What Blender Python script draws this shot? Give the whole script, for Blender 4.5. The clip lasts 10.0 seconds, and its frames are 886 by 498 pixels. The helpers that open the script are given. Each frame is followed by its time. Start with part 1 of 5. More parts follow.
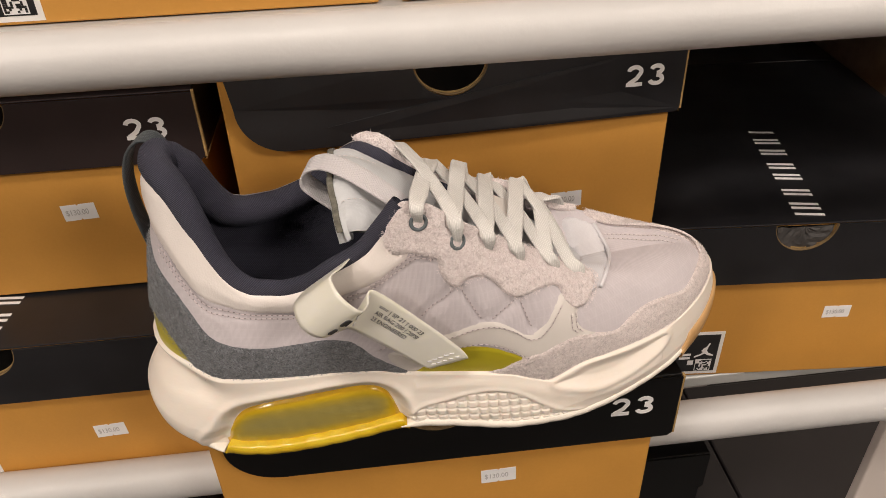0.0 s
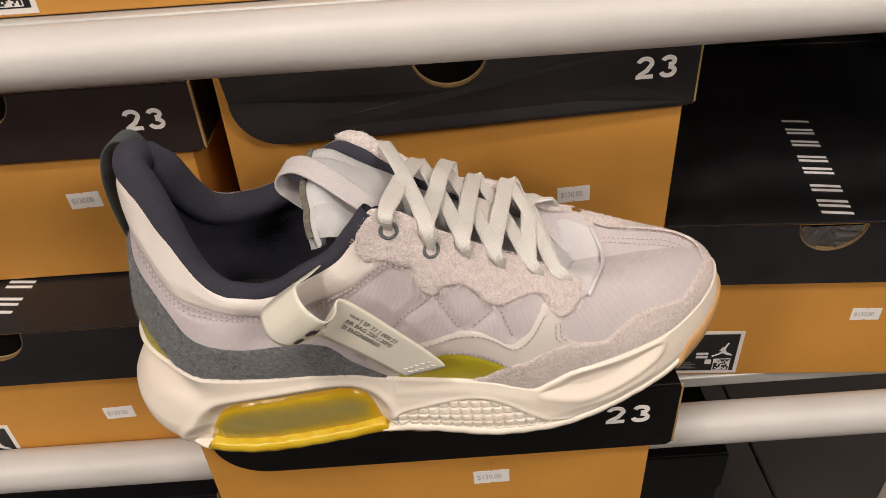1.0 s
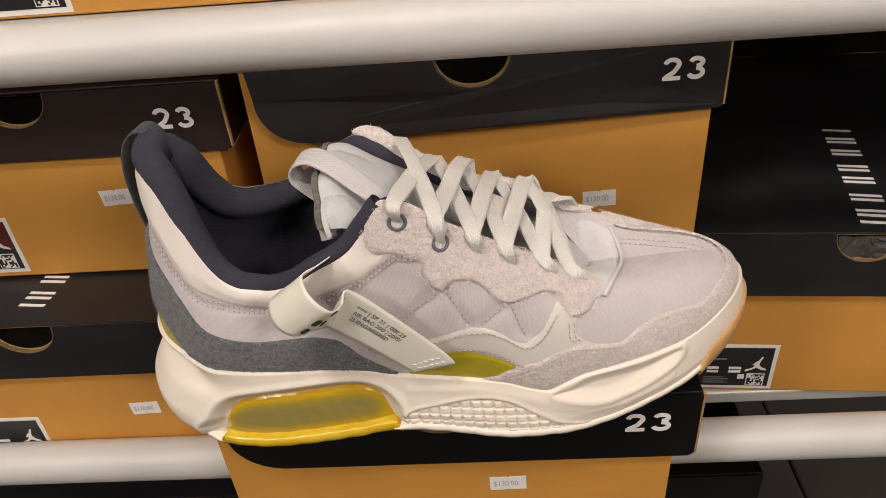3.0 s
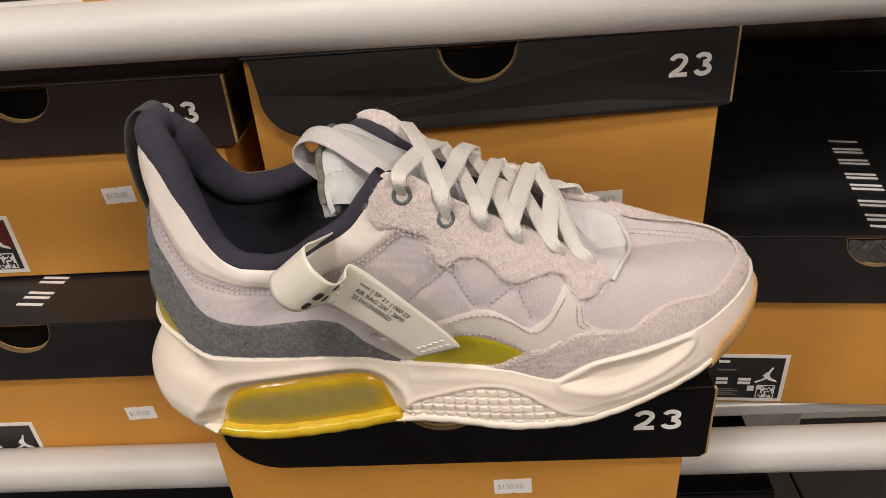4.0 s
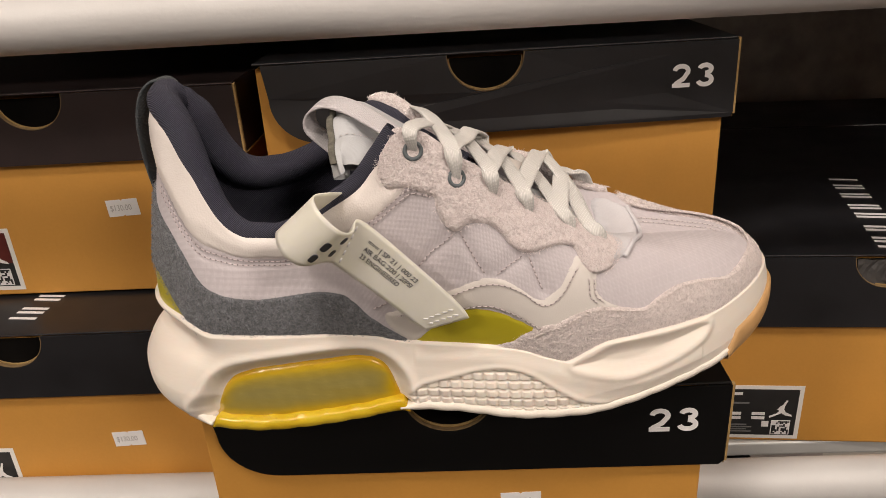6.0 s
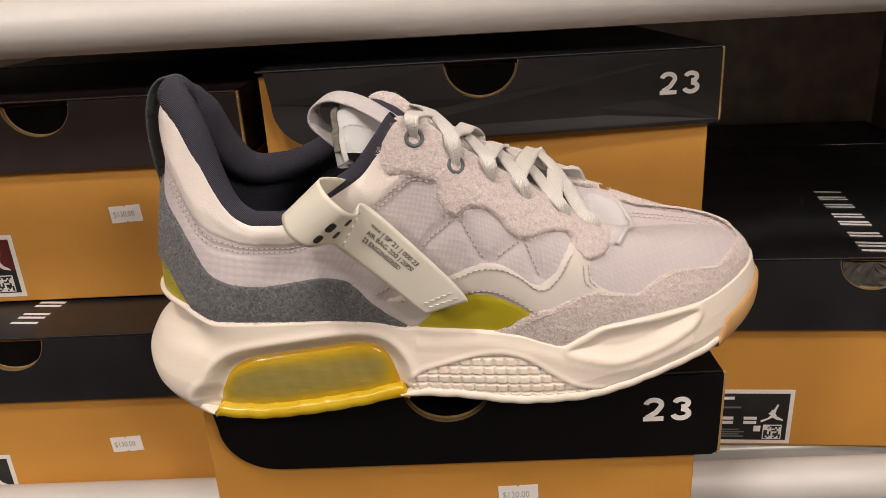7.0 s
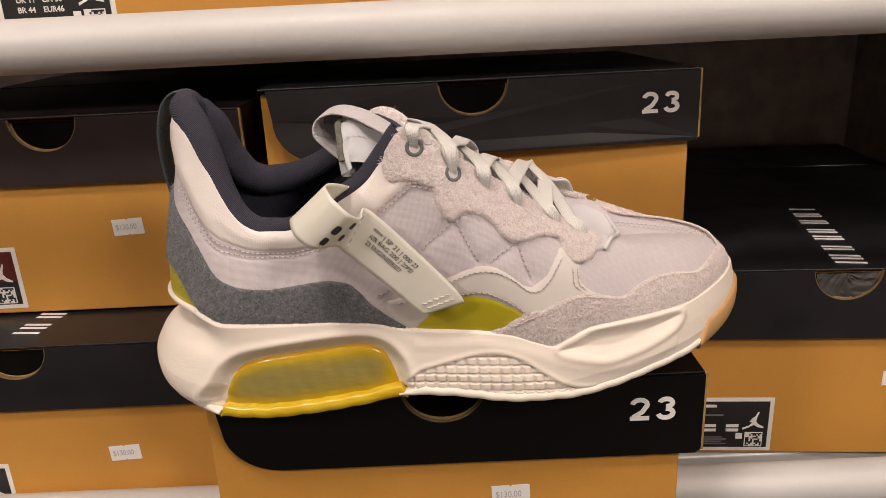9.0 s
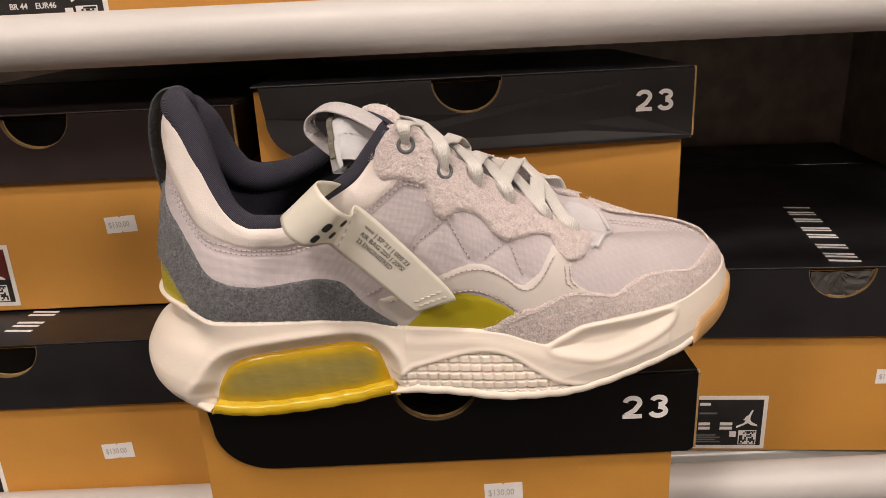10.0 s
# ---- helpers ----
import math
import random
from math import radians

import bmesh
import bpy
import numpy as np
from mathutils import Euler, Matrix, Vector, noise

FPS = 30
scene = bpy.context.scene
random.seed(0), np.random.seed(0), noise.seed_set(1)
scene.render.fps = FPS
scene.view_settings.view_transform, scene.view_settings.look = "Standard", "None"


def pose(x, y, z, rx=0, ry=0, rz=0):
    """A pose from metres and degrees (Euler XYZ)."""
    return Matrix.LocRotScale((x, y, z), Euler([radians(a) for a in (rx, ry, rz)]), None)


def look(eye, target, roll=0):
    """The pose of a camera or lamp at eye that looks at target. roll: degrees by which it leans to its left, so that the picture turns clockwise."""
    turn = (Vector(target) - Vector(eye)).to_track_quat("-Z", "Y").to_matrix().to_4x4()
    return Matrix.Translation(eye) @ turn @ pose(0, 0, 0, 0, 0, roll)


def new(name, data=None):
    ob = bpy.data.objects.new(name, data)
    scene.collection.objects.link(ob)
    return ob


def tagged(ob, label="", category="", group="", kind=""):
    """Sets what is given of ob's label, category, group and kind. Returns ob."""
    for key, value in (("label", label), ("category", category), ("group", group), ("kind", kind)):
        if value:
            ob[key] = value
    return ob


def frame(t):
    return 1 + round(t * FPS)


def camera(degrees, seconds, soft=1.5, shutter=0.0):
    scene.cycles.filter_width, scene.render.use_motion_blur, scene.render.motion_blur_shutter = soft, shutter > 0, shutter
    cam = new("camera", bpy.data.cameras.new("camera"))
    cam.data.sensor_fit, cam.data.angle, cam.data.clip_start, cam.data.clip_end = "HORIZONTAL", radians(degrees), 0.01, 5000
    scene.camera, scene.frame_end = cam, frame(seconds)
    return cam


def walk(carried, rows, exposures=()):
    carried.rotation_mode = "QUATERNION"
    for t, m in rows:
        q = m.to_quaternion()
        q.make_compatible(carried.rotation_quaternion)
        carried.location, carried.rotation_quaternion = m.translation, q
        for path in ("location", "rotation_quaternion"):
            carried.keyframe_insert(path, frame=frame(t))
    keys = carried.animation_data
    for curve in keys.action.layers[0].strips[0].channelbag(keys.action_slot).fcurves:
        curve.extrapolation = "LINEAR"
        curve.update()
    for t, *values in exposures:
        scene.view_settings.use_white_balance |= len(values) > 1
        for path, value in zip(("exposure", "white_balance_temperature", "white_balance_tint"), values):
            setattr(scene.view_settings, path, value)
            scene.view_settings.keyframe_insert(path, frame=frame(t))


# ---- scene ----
cam = camera(62.1, 10.0, soft=0.6)
PATH = [
    (0, (-0.0082, -0.3185, 1.1364), (0.0292, 0.0903, 0.8509), -2.03),
    (0.5, (0.0104, -0.3112, 1.1418), (0.0292, 0.0929, 0.8479), -3.0),
    (1, (0.0314, -0.3011, 1.1433), (0.0321, 0.0984, 0.8425), -3.88),
    (1.5, (0.0451, -0.2943, 1.1446), (0.0325, 0.1023, 0.8403), -4.67),
    (2, (0.046, -0.2954, 1.1426), (0.0242, 0.1028, 0.8409), -5.18),
    (2.5, (0.0488, -0.2986, 1.1406), (0.0214, 0.1028, 0.8439), -5.4),
    (3, (0.0474, -0.3055, 1.1306), (0.0184, 0.1017, 0.8419), -5.22),
    (4.5, (0.0438, -0.3222, 1.0855), (0.0145, 0.1095, 0.8349), -4.41),
    (5, (0.0435, -0.3291, 1.0705), (0.0149, 0.1118, 0.8366), -4.14),
    (5.5, (0.0382, -0.3357, 1.0584), (0.0117, 0.1142, 0.8417), -3.87),
    (6, (0.035, -0.3424, 1.0403), (0.0108, 0.114, 0.8374), -3.58),
    (7.5, (0.0292, -0.3769, 1.0202), (0.0161, 0.0928, 0.8494), -3.22),
    (8, (0.0303, -0.3871, 1.0202), (0.0203, 0.0845, 0.8544), -3.03),
    (8.5, (0.0261, -0.3897, 1.0171), (0.0191, 0.0836, 0.8559), -2.93),
    (9, (0.0232, -0.3884, 1.018), (0.018, 0.0846, 0.8561), -2.83),
    (9.5, (0.0238, -0.3925, 1.018), (0.0189, 0.0805, 0.8561), -2.83),
    (10, (0.0263, -0.3877, 1.0171), (0.0226, 0.085, 0.8542), -2.73),
]
walk(cam, [(t, look(eye, target, roll)) for t, eye, target, roll in PATH],
     [(0, -0.08, 6480, 10), (1.5, -0.07, 6420, 10), (2.5, -0.09, 6380, 9.5), (5.5, -0.07, 6430, 10), (7.5, -0.04, 6600, 13), (10, -0.04, 6640, 14)])

# ---- world and lights ----
world = bpy.data.worlds.new("shop_air")
world.use_nodes = True
world.node_tree.nodes["Background"].inputs[0].default_value = (1.0, 0.93, 0.85, 1)
world.node_tree.nodes["Background"].inputs[1].default_value = 0.2
scene.world = world
scene.view_settings.exposure = 0.0


def ceiling_lamp(place, target, size, watts, tone):
    data = bpy.data.lights.new("ceiling_lamp", "AREA")
    data.shape, data.size, data.energy, data.color = "DISK", size, watts, tone
    ob = new("ceiling_lamp", data)
    ob.matrix_basis = look(place, target)
    return tagged(ob, "warm round ceiling lamp of the shop", "lamp")


WARM = (1.0, 0.885, 0.775)
ceiling_lamp((-0.35, -0.85, 2.75), (0, 0.05, 0.85), 0.35, 23, WARM)
ceiling_lamp((1.15, -0.75, 2.75), (0.2, 0.1, 0.85), 0.40, 18, WARM)
ceiling_lamp((-1.75, -1.9, 2.75), (-0.2, 0.1, 0.8), 0.6, 52, WARM)
ceiling_lamp((1.6, -2.2, 2.75), (0.2, 0.0, 0.8), 0.7, 57, WARM)


# ---- materials ----
class Mat:
    """A small builder for node materials."""

    def __init__(self, name, rough=0.5, metal=0.0):
        self.m = bpy.data.materials.new(name)
        self.m.use_nodes = True
        self.t = self.m.node_tree
        self.b = self.t.nodes["Principled BSDF"]
        self.b.inputs["Roughness"].default_value = rough
        self.b.inputs["Metallic"].default_value = metal
        self.tc = self.t.nodes.new("ShaderNodeTexCoord").outputs["Object"]
        self.normal = None

    def put(self, socket, value):
        if hasattr(value, "is_output"):
            self.t.links.new(value, socket)
        else:
            socket.default_value = value

    def noise(self, scale, detail=3, rough=0.55, stretch=None, dist=0.0):
        n = self.t.nodes.new("ShaderNodeTexNoise")
        n.inputs["Scale"].default_value, n.inputs["Detail"].default_value = scale, detail
        n.inputs["Roughness"].default_value, n.inputs["Distortion"].default_value = rough, dist
        self.t.links.new(self.scaled(stretch) if stretch else self.tc, n.inputs["Vector"])
        return n.outputs["Fac"]

    def scaled(self, stretch, turn=(0, 0, 0)):
        mp = self.t.nodes.new("ShaderNodeMapping")
        mp.inputs["Scale"].default_value = stretch
        mp.inputs["Rotation"].default_value = turn
        self.t.links.new(self.tc, mp.inputs["Vector"])
        return mp.outputs[0]

    def wave(self, scale, axis="X", turn=(0, 0, 0), dist=0.0, profile="SIN"):
        n = self.t.nodes.new("ShaderNodeTexWave")
        n.bands_direction, n.wave_profile = axis, profile
        n.inputs["Scale"].default_value, n.inputs["Distortion"].default_value = scale, dist
        self.t.links.new(self.scaled((1, 1, 1), turn), n.inputs["Vector"])
        return n.outputs["Fac"]

    def voronoi(self, scale):
        n = self.t.nodes.new("ShaderNodeTexVoronoi")
        n.inputs["Scale"].default_value = scale
        self.t.links.new(self.tc, n.inputs["Vector"])
        return n.outputs["Distance"]

    def math(self, op, a, b):
        n = self.t.nodes.new("ShaderNodeMath")
        n.operation = op
        self.put(n.inputs[0], a)
        self.put(n.inputs[1], b)
        return n.outputs[0]

    def ramp(self, fac, stops):
        n = self.t.nodes.new("ShaderNodeValToRGB")
        e = n.color_ramp.elements
        while len(e) < len(stops):
            e.new(0.5)
        for el, (p, c) in zip(e, stops):
            el.position, el.color = p, (*c, 1)
        self.t.links.new(fac, n.inputs[0])
        return n.outputs[0]

    def mix(self, fac, a, b, kind="MIX"):
        n = self.t.nodes.new("ShaderNodeMix")
        n.data_type, n.blend_type = "RGBA", kind
        for i, v in ((0, fac), (6, a), (7, b)):
            if isinstance(v, tuple) and len(v) == 3:
                v = (*v, 1)
            self.put(n.inputs[i], v)
        return n.outputs[2]

    def color(self, c):
        self.put(self.b.inputs["Base Color"], (*c, 1) if isinstance(c, tuple) else c)
        return self

    def bump(self, height, strength, dist=0.001):
        n = self.t.nodes.new("ShaderNodeBump")
        n.inputs["Strength"].default_value, n.inputs["Distance"].default_value = strength, dist
        self.t.links.new(height, n.inputs["Height"])
        if self.normal:
            self.t.links.new(self.normal, n.inputs["Normal"])
        self.normal = n.outputs[0]
        self.t.links.new(self.normal, self.b.inputs["Normal"])
        return self

    def set(self, **k):
        for key, v in k.items():
            self.put(self.b.inputs[key.replace("_", " ")], v)
        return self


def scaled_color(c, k):
    return tuple(x * k for x in c)


def mottled(name, c, rough, scale=60, spread=0.08, grain=1500, bump=0.15, dist=0.0004, metal=0.0):
    """A plain surface with stains and a fine grain."""
    m = Mat(name, rough, metal)
    m.color(m.ramp(m.noise(scale, 4), [(0.3, scaled_color(c, 1 - spread)), (0.7, scaled_color(c, 1 + spread))]))
    m.bump(m.noise(grain, 2), bump, dist)
    return m


KRAFT = mottled("kraft_card", (0.55, 0.262, 0.046), 0.62, 14, 0.06, 900, 0.10, 0.0003)
KRAFT.color(KRAFT.mix(0.03, KRAFT.b.inputs["Base Color"].links[0].from_socket, KRAFT.ramp(KRAFT.noise(420, 3, 0.6), [(0.35, (0.2, 0.1, 0.03)), (0.65, (0.7, 0.42, 0.15))])))
KRAFT = KRAFT.m
KRAFT_EDGE = mottled("kraft_cut_edge", (0.33, 0.21, 0.08), 0.8, 200, 0.2, 1200, 0.3).m
BLACK = mottled("black_printed_card", (0.0130, 0.0126, 0.0146), 0.36, 25, 0.25, 900, 0.05, 0.0002)
BLACK.set(Roughness=BLACK.ramp(BLACK.noise(18, 5), [(0.3, (0.30,) * 3), (0.7, (0.44,) * 3)]))
BLACK = BLACK.m
PRINT = mottled("white_print", (0.78, 0.76, 0.76), 0.6, 90, 0.04).m
# BLACK with shade put into the colour, for the lid under the sneaker.
DEEP_BLACK = mottled("deep_black_card", (0.0022, 0.0020, 0.0021), 0.33, 25, 0.25, 900, 0.05, 0.0002).m
BROWN_BLACK = mottled("brownish_black_card", (0.019, 0.0112, 0.0112), 0.5, 25, 0.2, 900, 0.05, 0.0002).m
# Near-black of the sheets that paint shade into the finger holes.
SHADE_BLACK = mottled("hole_shade_black", (0.004, 0.0034, 0.003), 1.0, 40, 0.4).set(Specular_IOR_Level=0.05).m
GREY_TISSUE = mottled("grey_wrapping_tissue", (0.05, 0.046, 0.045), 0.7, 90, 0.25).m
LABEL_PAPER = mottled("label_paper", (0.78, 0.76, 0.74), 0.45, 50, 0.03).m
STICKER = mottled("price_sticker_paper", (0.80, 0.79, 0.80), 0.55, 60, 0.03).m
LABEL_INK = mottled("label_ink", (0.02, 0.02, 0.021), 0.35, 50, 0.2).m
MAROON_INK = mottled("maroon_label_ink", (0.10, 0.018, 0.014), 0.4, 50, 0.2).m
GREY_INK = mottled("grey_ink", (0.45, 0.44, 0.44), 0.6, 80, 0.05).m
FAINT_INK = mottled("faint_ink", (0.16, 0.16, 0.16), 0.6, 80, 0.05).m

TUBE = Mat("satin_silver_paint", 0.45, 0.05)
TUBE.color(TUBE.ramp(TUBE.noise(9, 4), [(0.3, (0.54, 0.525, 0.52)), (0.7, (0.60, 0.585, 0.58))]))
TUBE.bump(TUBE.noise(420, 3), 0.2, 0.0006).bump(TUBE.noise(2600, 2), 0.08, 0.0002)
TUBE.set(Roughness=TUBE.ramp(TUBE.noise(35, 4), [(0.3, (0.44,) * 3), (0.75, (0.54,) * 3)]))
TUBE = TUBE.m
SHELF_PAINT = mottled("grey_shelf_paint", (0.50, 0.50, 0.49), 0.45, 20, 0.06, 1500, 0.05, 0.0003, 0.2).m
DARK_PANEL = mottled("dark_shelf_panel", (0.37, 0.325, 0.31), 0.45, 30, 0.25, 500, 0.08, 0.0004).m
DECK = mottled("dark_deck_laminate", (0.028, 0.024, 0.025), 0.4, 12, 0.08, 500, 0.05, 0.0003).m
HOLE_EDGE = mottled("grey_brown_cut_card", (0.17, 0.11, 0.048), 0.8, 200, 0.2, 1200, 0.3).m
PAINT = mottled("shop_wall_paint", (0.62, 0.58, 0.53), 0.8, 3, 0.05, 300, 0.1).m
PALE_PANEL = mottled("pale_panel_paint", (0.70, 0.62, 0.58), 0.6, 4, 0.04, 300, 0.1).m
CEIL = mottled("ceiling_paint", (0.75, 0.73, 0.7), 0.9, 3, 0.03, 300, 0.1).m
FLOOR = mottled("shop_floor", (0.019, 0.016, 0.0155), 0.5, 5, 0.06, 300, 0.1).m


# ---- mesh helpers ----
def mesh_ob(name, bm, mat, parent=None, label="", smooth=False):
    me = bpy.data.meshes.new(name)
    bm.to_mesh(me)
    bm.free()
    for m in (mat if isinstance(mat, (list, tuple)) else [mat]):
        me.materials.append(m)
    if smooth:
        me.polygons.foreach_set("use_smooth", [True] * len(me.polygons))
    ob = new(name, me)
    if parent is not None:
        ob.parent = parent
    if label:
        ob["label"] = label
    return ob


def part(name, bm, mat, parent, label="", smooth=False):
    return mesh_ob(name, bm, mat, parent, label, smooth)


def thing(name, label, category, m=None, group="", kind=""):
    ob = tagged(new(name), label, category, group, kind)
    ob.empty_display_size = 0.02
    if m is not None:
        ob.matrix_basis = m
    return ob


def slab(x0, x1, y0, y1, z0, z1, bevel=0.0, seg=2, bm=None):
    bm = bm or bmesh.new()
    r = bmesh.ops.create_cube(bm, size=1, matrix=Matrix.LocRotScale(((x0 + x1) / 2, (y0 + y1) / 2, (z0 + z1) / 2), None, (x1 - x0, y1 - y0, z1 - z0)))
    if bevel:
        ed = {e for v in r["verts"] for e in v.link_edges}
        bmesh.ops.bevel(bm, geom=list(ed), offset=bevel, segments=seg, affect="EDGES", profile=0.5)
    return bm


def prism(outline, y0, y1, bm=None):
    """A plate with an outline in x and z, from y0 to y1."""
    bm = bm or bmesh.new()
    a = [bm.verts.new((x, y0, z)) for x, z in outline]
    b = [bm.verts.new((x, y1, z)) for x, z in outline]
    bm.faces.new(a)
    bm.faces.new(b[::-1])
    n = len(a)
    for i in range(n):
        bm.faces.new((a[i], b[i], b[(i + 1) % n], a[(i + 1) % n]))
    bmesh.ops.recalc_face_normals(bm, faces=bm.faces)
    return bm


def letters(name, body, size, m, mat, parent, label="", align="LEFT", depth=0.00015, squeeze=1.0, bold=0.0, space=1.0):
    """Raised print, made into a mesh: text in the xy plane of the pose m."""
    cu = bpy.data.curves.new(name, "FONT")
    cu.body, cu.size, cu.align_x, cu.extrude, cu.resolution_u = body, size, align, depth, 3
    cu.offset, cu.space_character = bold, space
    tmp = new("tmp", cu)
    me = bpy.data.meshes.new_from_object(tmp.evaluated_get(bpy.context.evaluated_depsgraph_get()))
    bpy.data.objects.remove(tmp)
    me.transform(m @ Matrix.Diagonal((squeeze, 1, 1, 1)))
    me.materials.clear()
    me.materials.append(mat)
    ob = new(name, me)
    ob.parent = parent
    if label:
        ob["label"] = label
    return ob


FRONT = pose(0, 0, 0, 90, 0, 0)   # text standing on a face that looks to -y
# ---- the shop round the shelf ----
def room():
    for name, dims, mat in (("floor", (-3, 3, -3.5, 1.0, -0.1, 0.0), FLOOR), ("ceiling", (-3, 3, -3.5, 1.0, 2.8, 2.9), CEIL),
                            ("wall_north", (-3, 3, 0.75, 0.85, 0, 2.8), PAINT), ("wall_south", (-3, 3, -3.6, -3.5, 0, 2.8), PAINT),
                            ("wall_west", (-3.1, -3, -3.5, 1.0, 0, 2.8), PAINT), ("wall_east", (3, 3.1, -3.5, 1.0, 0, 2.8), PAINT)):
        tagged(mesh_ob(name, slab(*dims), mat), "plain painted shop " + name.split("_")[0], name.split("_")[0], kind="structure")


room()


def shelf_unit():
    unit = thing("shelf_unit", "dark steel shelf unit with grey shelves for shoe boxes", "shelf unit", pose(0, 0, 0))
    part("back_panel", slab(-1.2, 0.60, 0.665, 0.685, 0, 1.9, 0.002), DARK_PANEL, unit, "dark back panel")
    part("side_panel", slab(0.60, 0.625, 0.28, 0.685, 0.6, 1.9, 0.003), DARK_PANEL, unit, "dark upright side panel")
    part("side_panel", slab(-1.225, -1.2, 0.13, 0.685, 0, 1.9, 0.003), DARK_PANEL, unit)
    for z, end in ((0.27, 0.32), (0.628, 0.60), (1.000, 0.60)):
        part("shelf_board", slab(-1.2, end, 0.160 if 0.5 < z < 0.9 else 0.142, 0.665, z - (0.009 if z > 0.9 else 0.014), z, 0.0025, 3), SHELF_PAINT, unit, "grey painted steel shelf")
    part("front_panel", slab(0.485, 0.60, 0.145, 0.157, 0.065, 0.612, 0.002), PALE_PANEL, unit, "pale pinkish front panel under the shelf")
    part("base_deck", slab(-1.2, 0.546, 0.0, 0.665, 0.0, 0.065, 0.004), DECK, unit, "dark base deck")
    part("base_deck", slab(0.548, 1.3, -0.1, 0.665, 0.0, 0.065, 0.004), DECK, unit)
    return unit


shelf_unit()


def rail(z, y, r, label, end=0.60):
    bm = bmesh.new()
    n, m = 48, 60
    rings = []
    for i in range(m + 1):
        x = -1.2 + (end + 1.2) * i / m
        rings.append([bm.verts.new((x, y + r * math.cos(a), z + r * math.sin(a))) for a in (2 * math.pi * k / n for k in range(n))])
    for a, b in zip(rings, rings[1:]):
        for k in range(n):
            bm.faces.new((a[k], a[(k + 1) % n], b[(k + 1) % n], b[k]))
    bmesh.ops.recalc_face_normals(bm, faces=bm.faces)
    ob = mesh_ob("rail", bm, TUBE, smooth=True)
    tagged(ob, label, "rail", "front rails of the shelves", "structure")
    return ob


rail(1.0009, 0.0805, 0.0166, "round satin silver metal rail in front of the upper shelf")
rail(0.6471, 0.0925, 0.0177, "round satin silver metal rail in front of the lower shelf")
rail(0.293, 0.10, 0.0177, "round satin silver metal rail in front of the lowest shelf", 0.10)


# ---- shoe boxes ----
def half_disc(cx, z, r, n=20, flat=0.95):
    return [(cx - r * math.cos(math.pi * k / n), z - flat * r * math.sin(math.pi * k / n)) for k in range(n + 1)]


def shoe_box(m, w, d, h, label, lid_h=0.053, left=0.0, corner=0.030, hole=0.5, over=0.011, flare=0.0, sides=True, card=None, board=None, group="shoe boxes on the shelf"):
    """Origin: front left bottom corner of the body; x along the front, y to the back. left: how far the lid's flap stays off the left end."""
    box = thing("shoe_box", label, "shoe box", m, group)
    t, o = 0.0016, 0.0035
    card = card or BLACK
    hole_r = 0.026
    cx = w * hole
    part("body", slab(0, w, 0, d, 0, h - 0.004, 0.0012, 2), board or KRAFT, box, "black cardboard body" if board else "tan kraft cardboard body")
    # lid: top sheet, front flap with a finger hole, side flaps
    over = over if sides else 0.0
    x0, x1 = (left, w + over)
    bm = slab(-0.001 if left else -0.008, x1, -o, d + 0.003, h - t, h, 0.0007, 2)
    part("lid_top", bm, card, box, "black printed lid")
    outline = [(x1, h - t)]
    outline += [(x1, h - lid_h + 0.003), (x1 - 0.003, h - lid_h)]
    if left:
        n = 12
        cxr, czr = x0 + corner + 0.008, h - lid_h + corner
        outline += [(cxr - (corner + 0.004) * math.sin(a), czr - corner * math.cos(a)) for a in (math.pi / 2 * k / n for k in range(n + 1))]
        outline += [(x0, h - t)]
    else:
        outline += [(-0.008 + 0.003, h - lid_h), (-0.008, h - lid_h + 0.003), (-0.008, h - t)]
    outline += half_disc(cx, h - t, hole_r)
    flap = prism(outline, -o - t, -o)
    for v in flap.verts:
        v.co.y -= flare * max(0, 1 - v.co.x / w) * (h - v.co.z) / lid_h
    part("front_flap", flap, card, box, "black printed front flap with a finger hole")
    # raw edge round the finger hole; a near-black sheet paints the shade inside the box
    arc = half_disc(cx, h - t, hole_r)
    inner = half_disc(cx, h - t, hole_r - 0.0005)
    part("finger_hole_edge", prism(arc + inner[::-1], -o - t - 0.0002, -o + 0.001), HOLE_EDGE, box, "raw cardboard edge of the finger hole")
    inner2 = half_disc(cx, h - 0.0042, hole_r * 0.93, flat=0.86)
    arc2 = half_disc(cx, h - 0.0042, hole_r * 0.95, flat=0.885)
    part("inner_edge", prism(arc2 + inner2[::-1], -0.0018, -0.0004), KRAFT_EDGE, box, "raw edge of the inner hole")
    part("hole_shade", prism(inner2, -0.0009, -0.0005), SHADE_BLACK, box, "near-black sheet for the shade inside the box")
    if sides:
        part("side_flap", slab(w + over - t, w + over, -o, d * 0.98, h - lid_h, h - t, 0.0005), card, box)
        part("flap_edge", slab(w + over, w + over + 0.0016, -o - t + 0.0004, -o + 0.0022, h - lid_h + 0.002, h - t * 0.4, 0.0002), KRAFT_EDGE, box, "tan cut edge of the lid")
        part("flap_edge", slab(w + over, w + over + 0.0005, -o, d * 0.9, h - lid_h - 0.0003, h - lid_h + 0.0008), KRAFT_EDGE, box)
    return box, (-o - t)


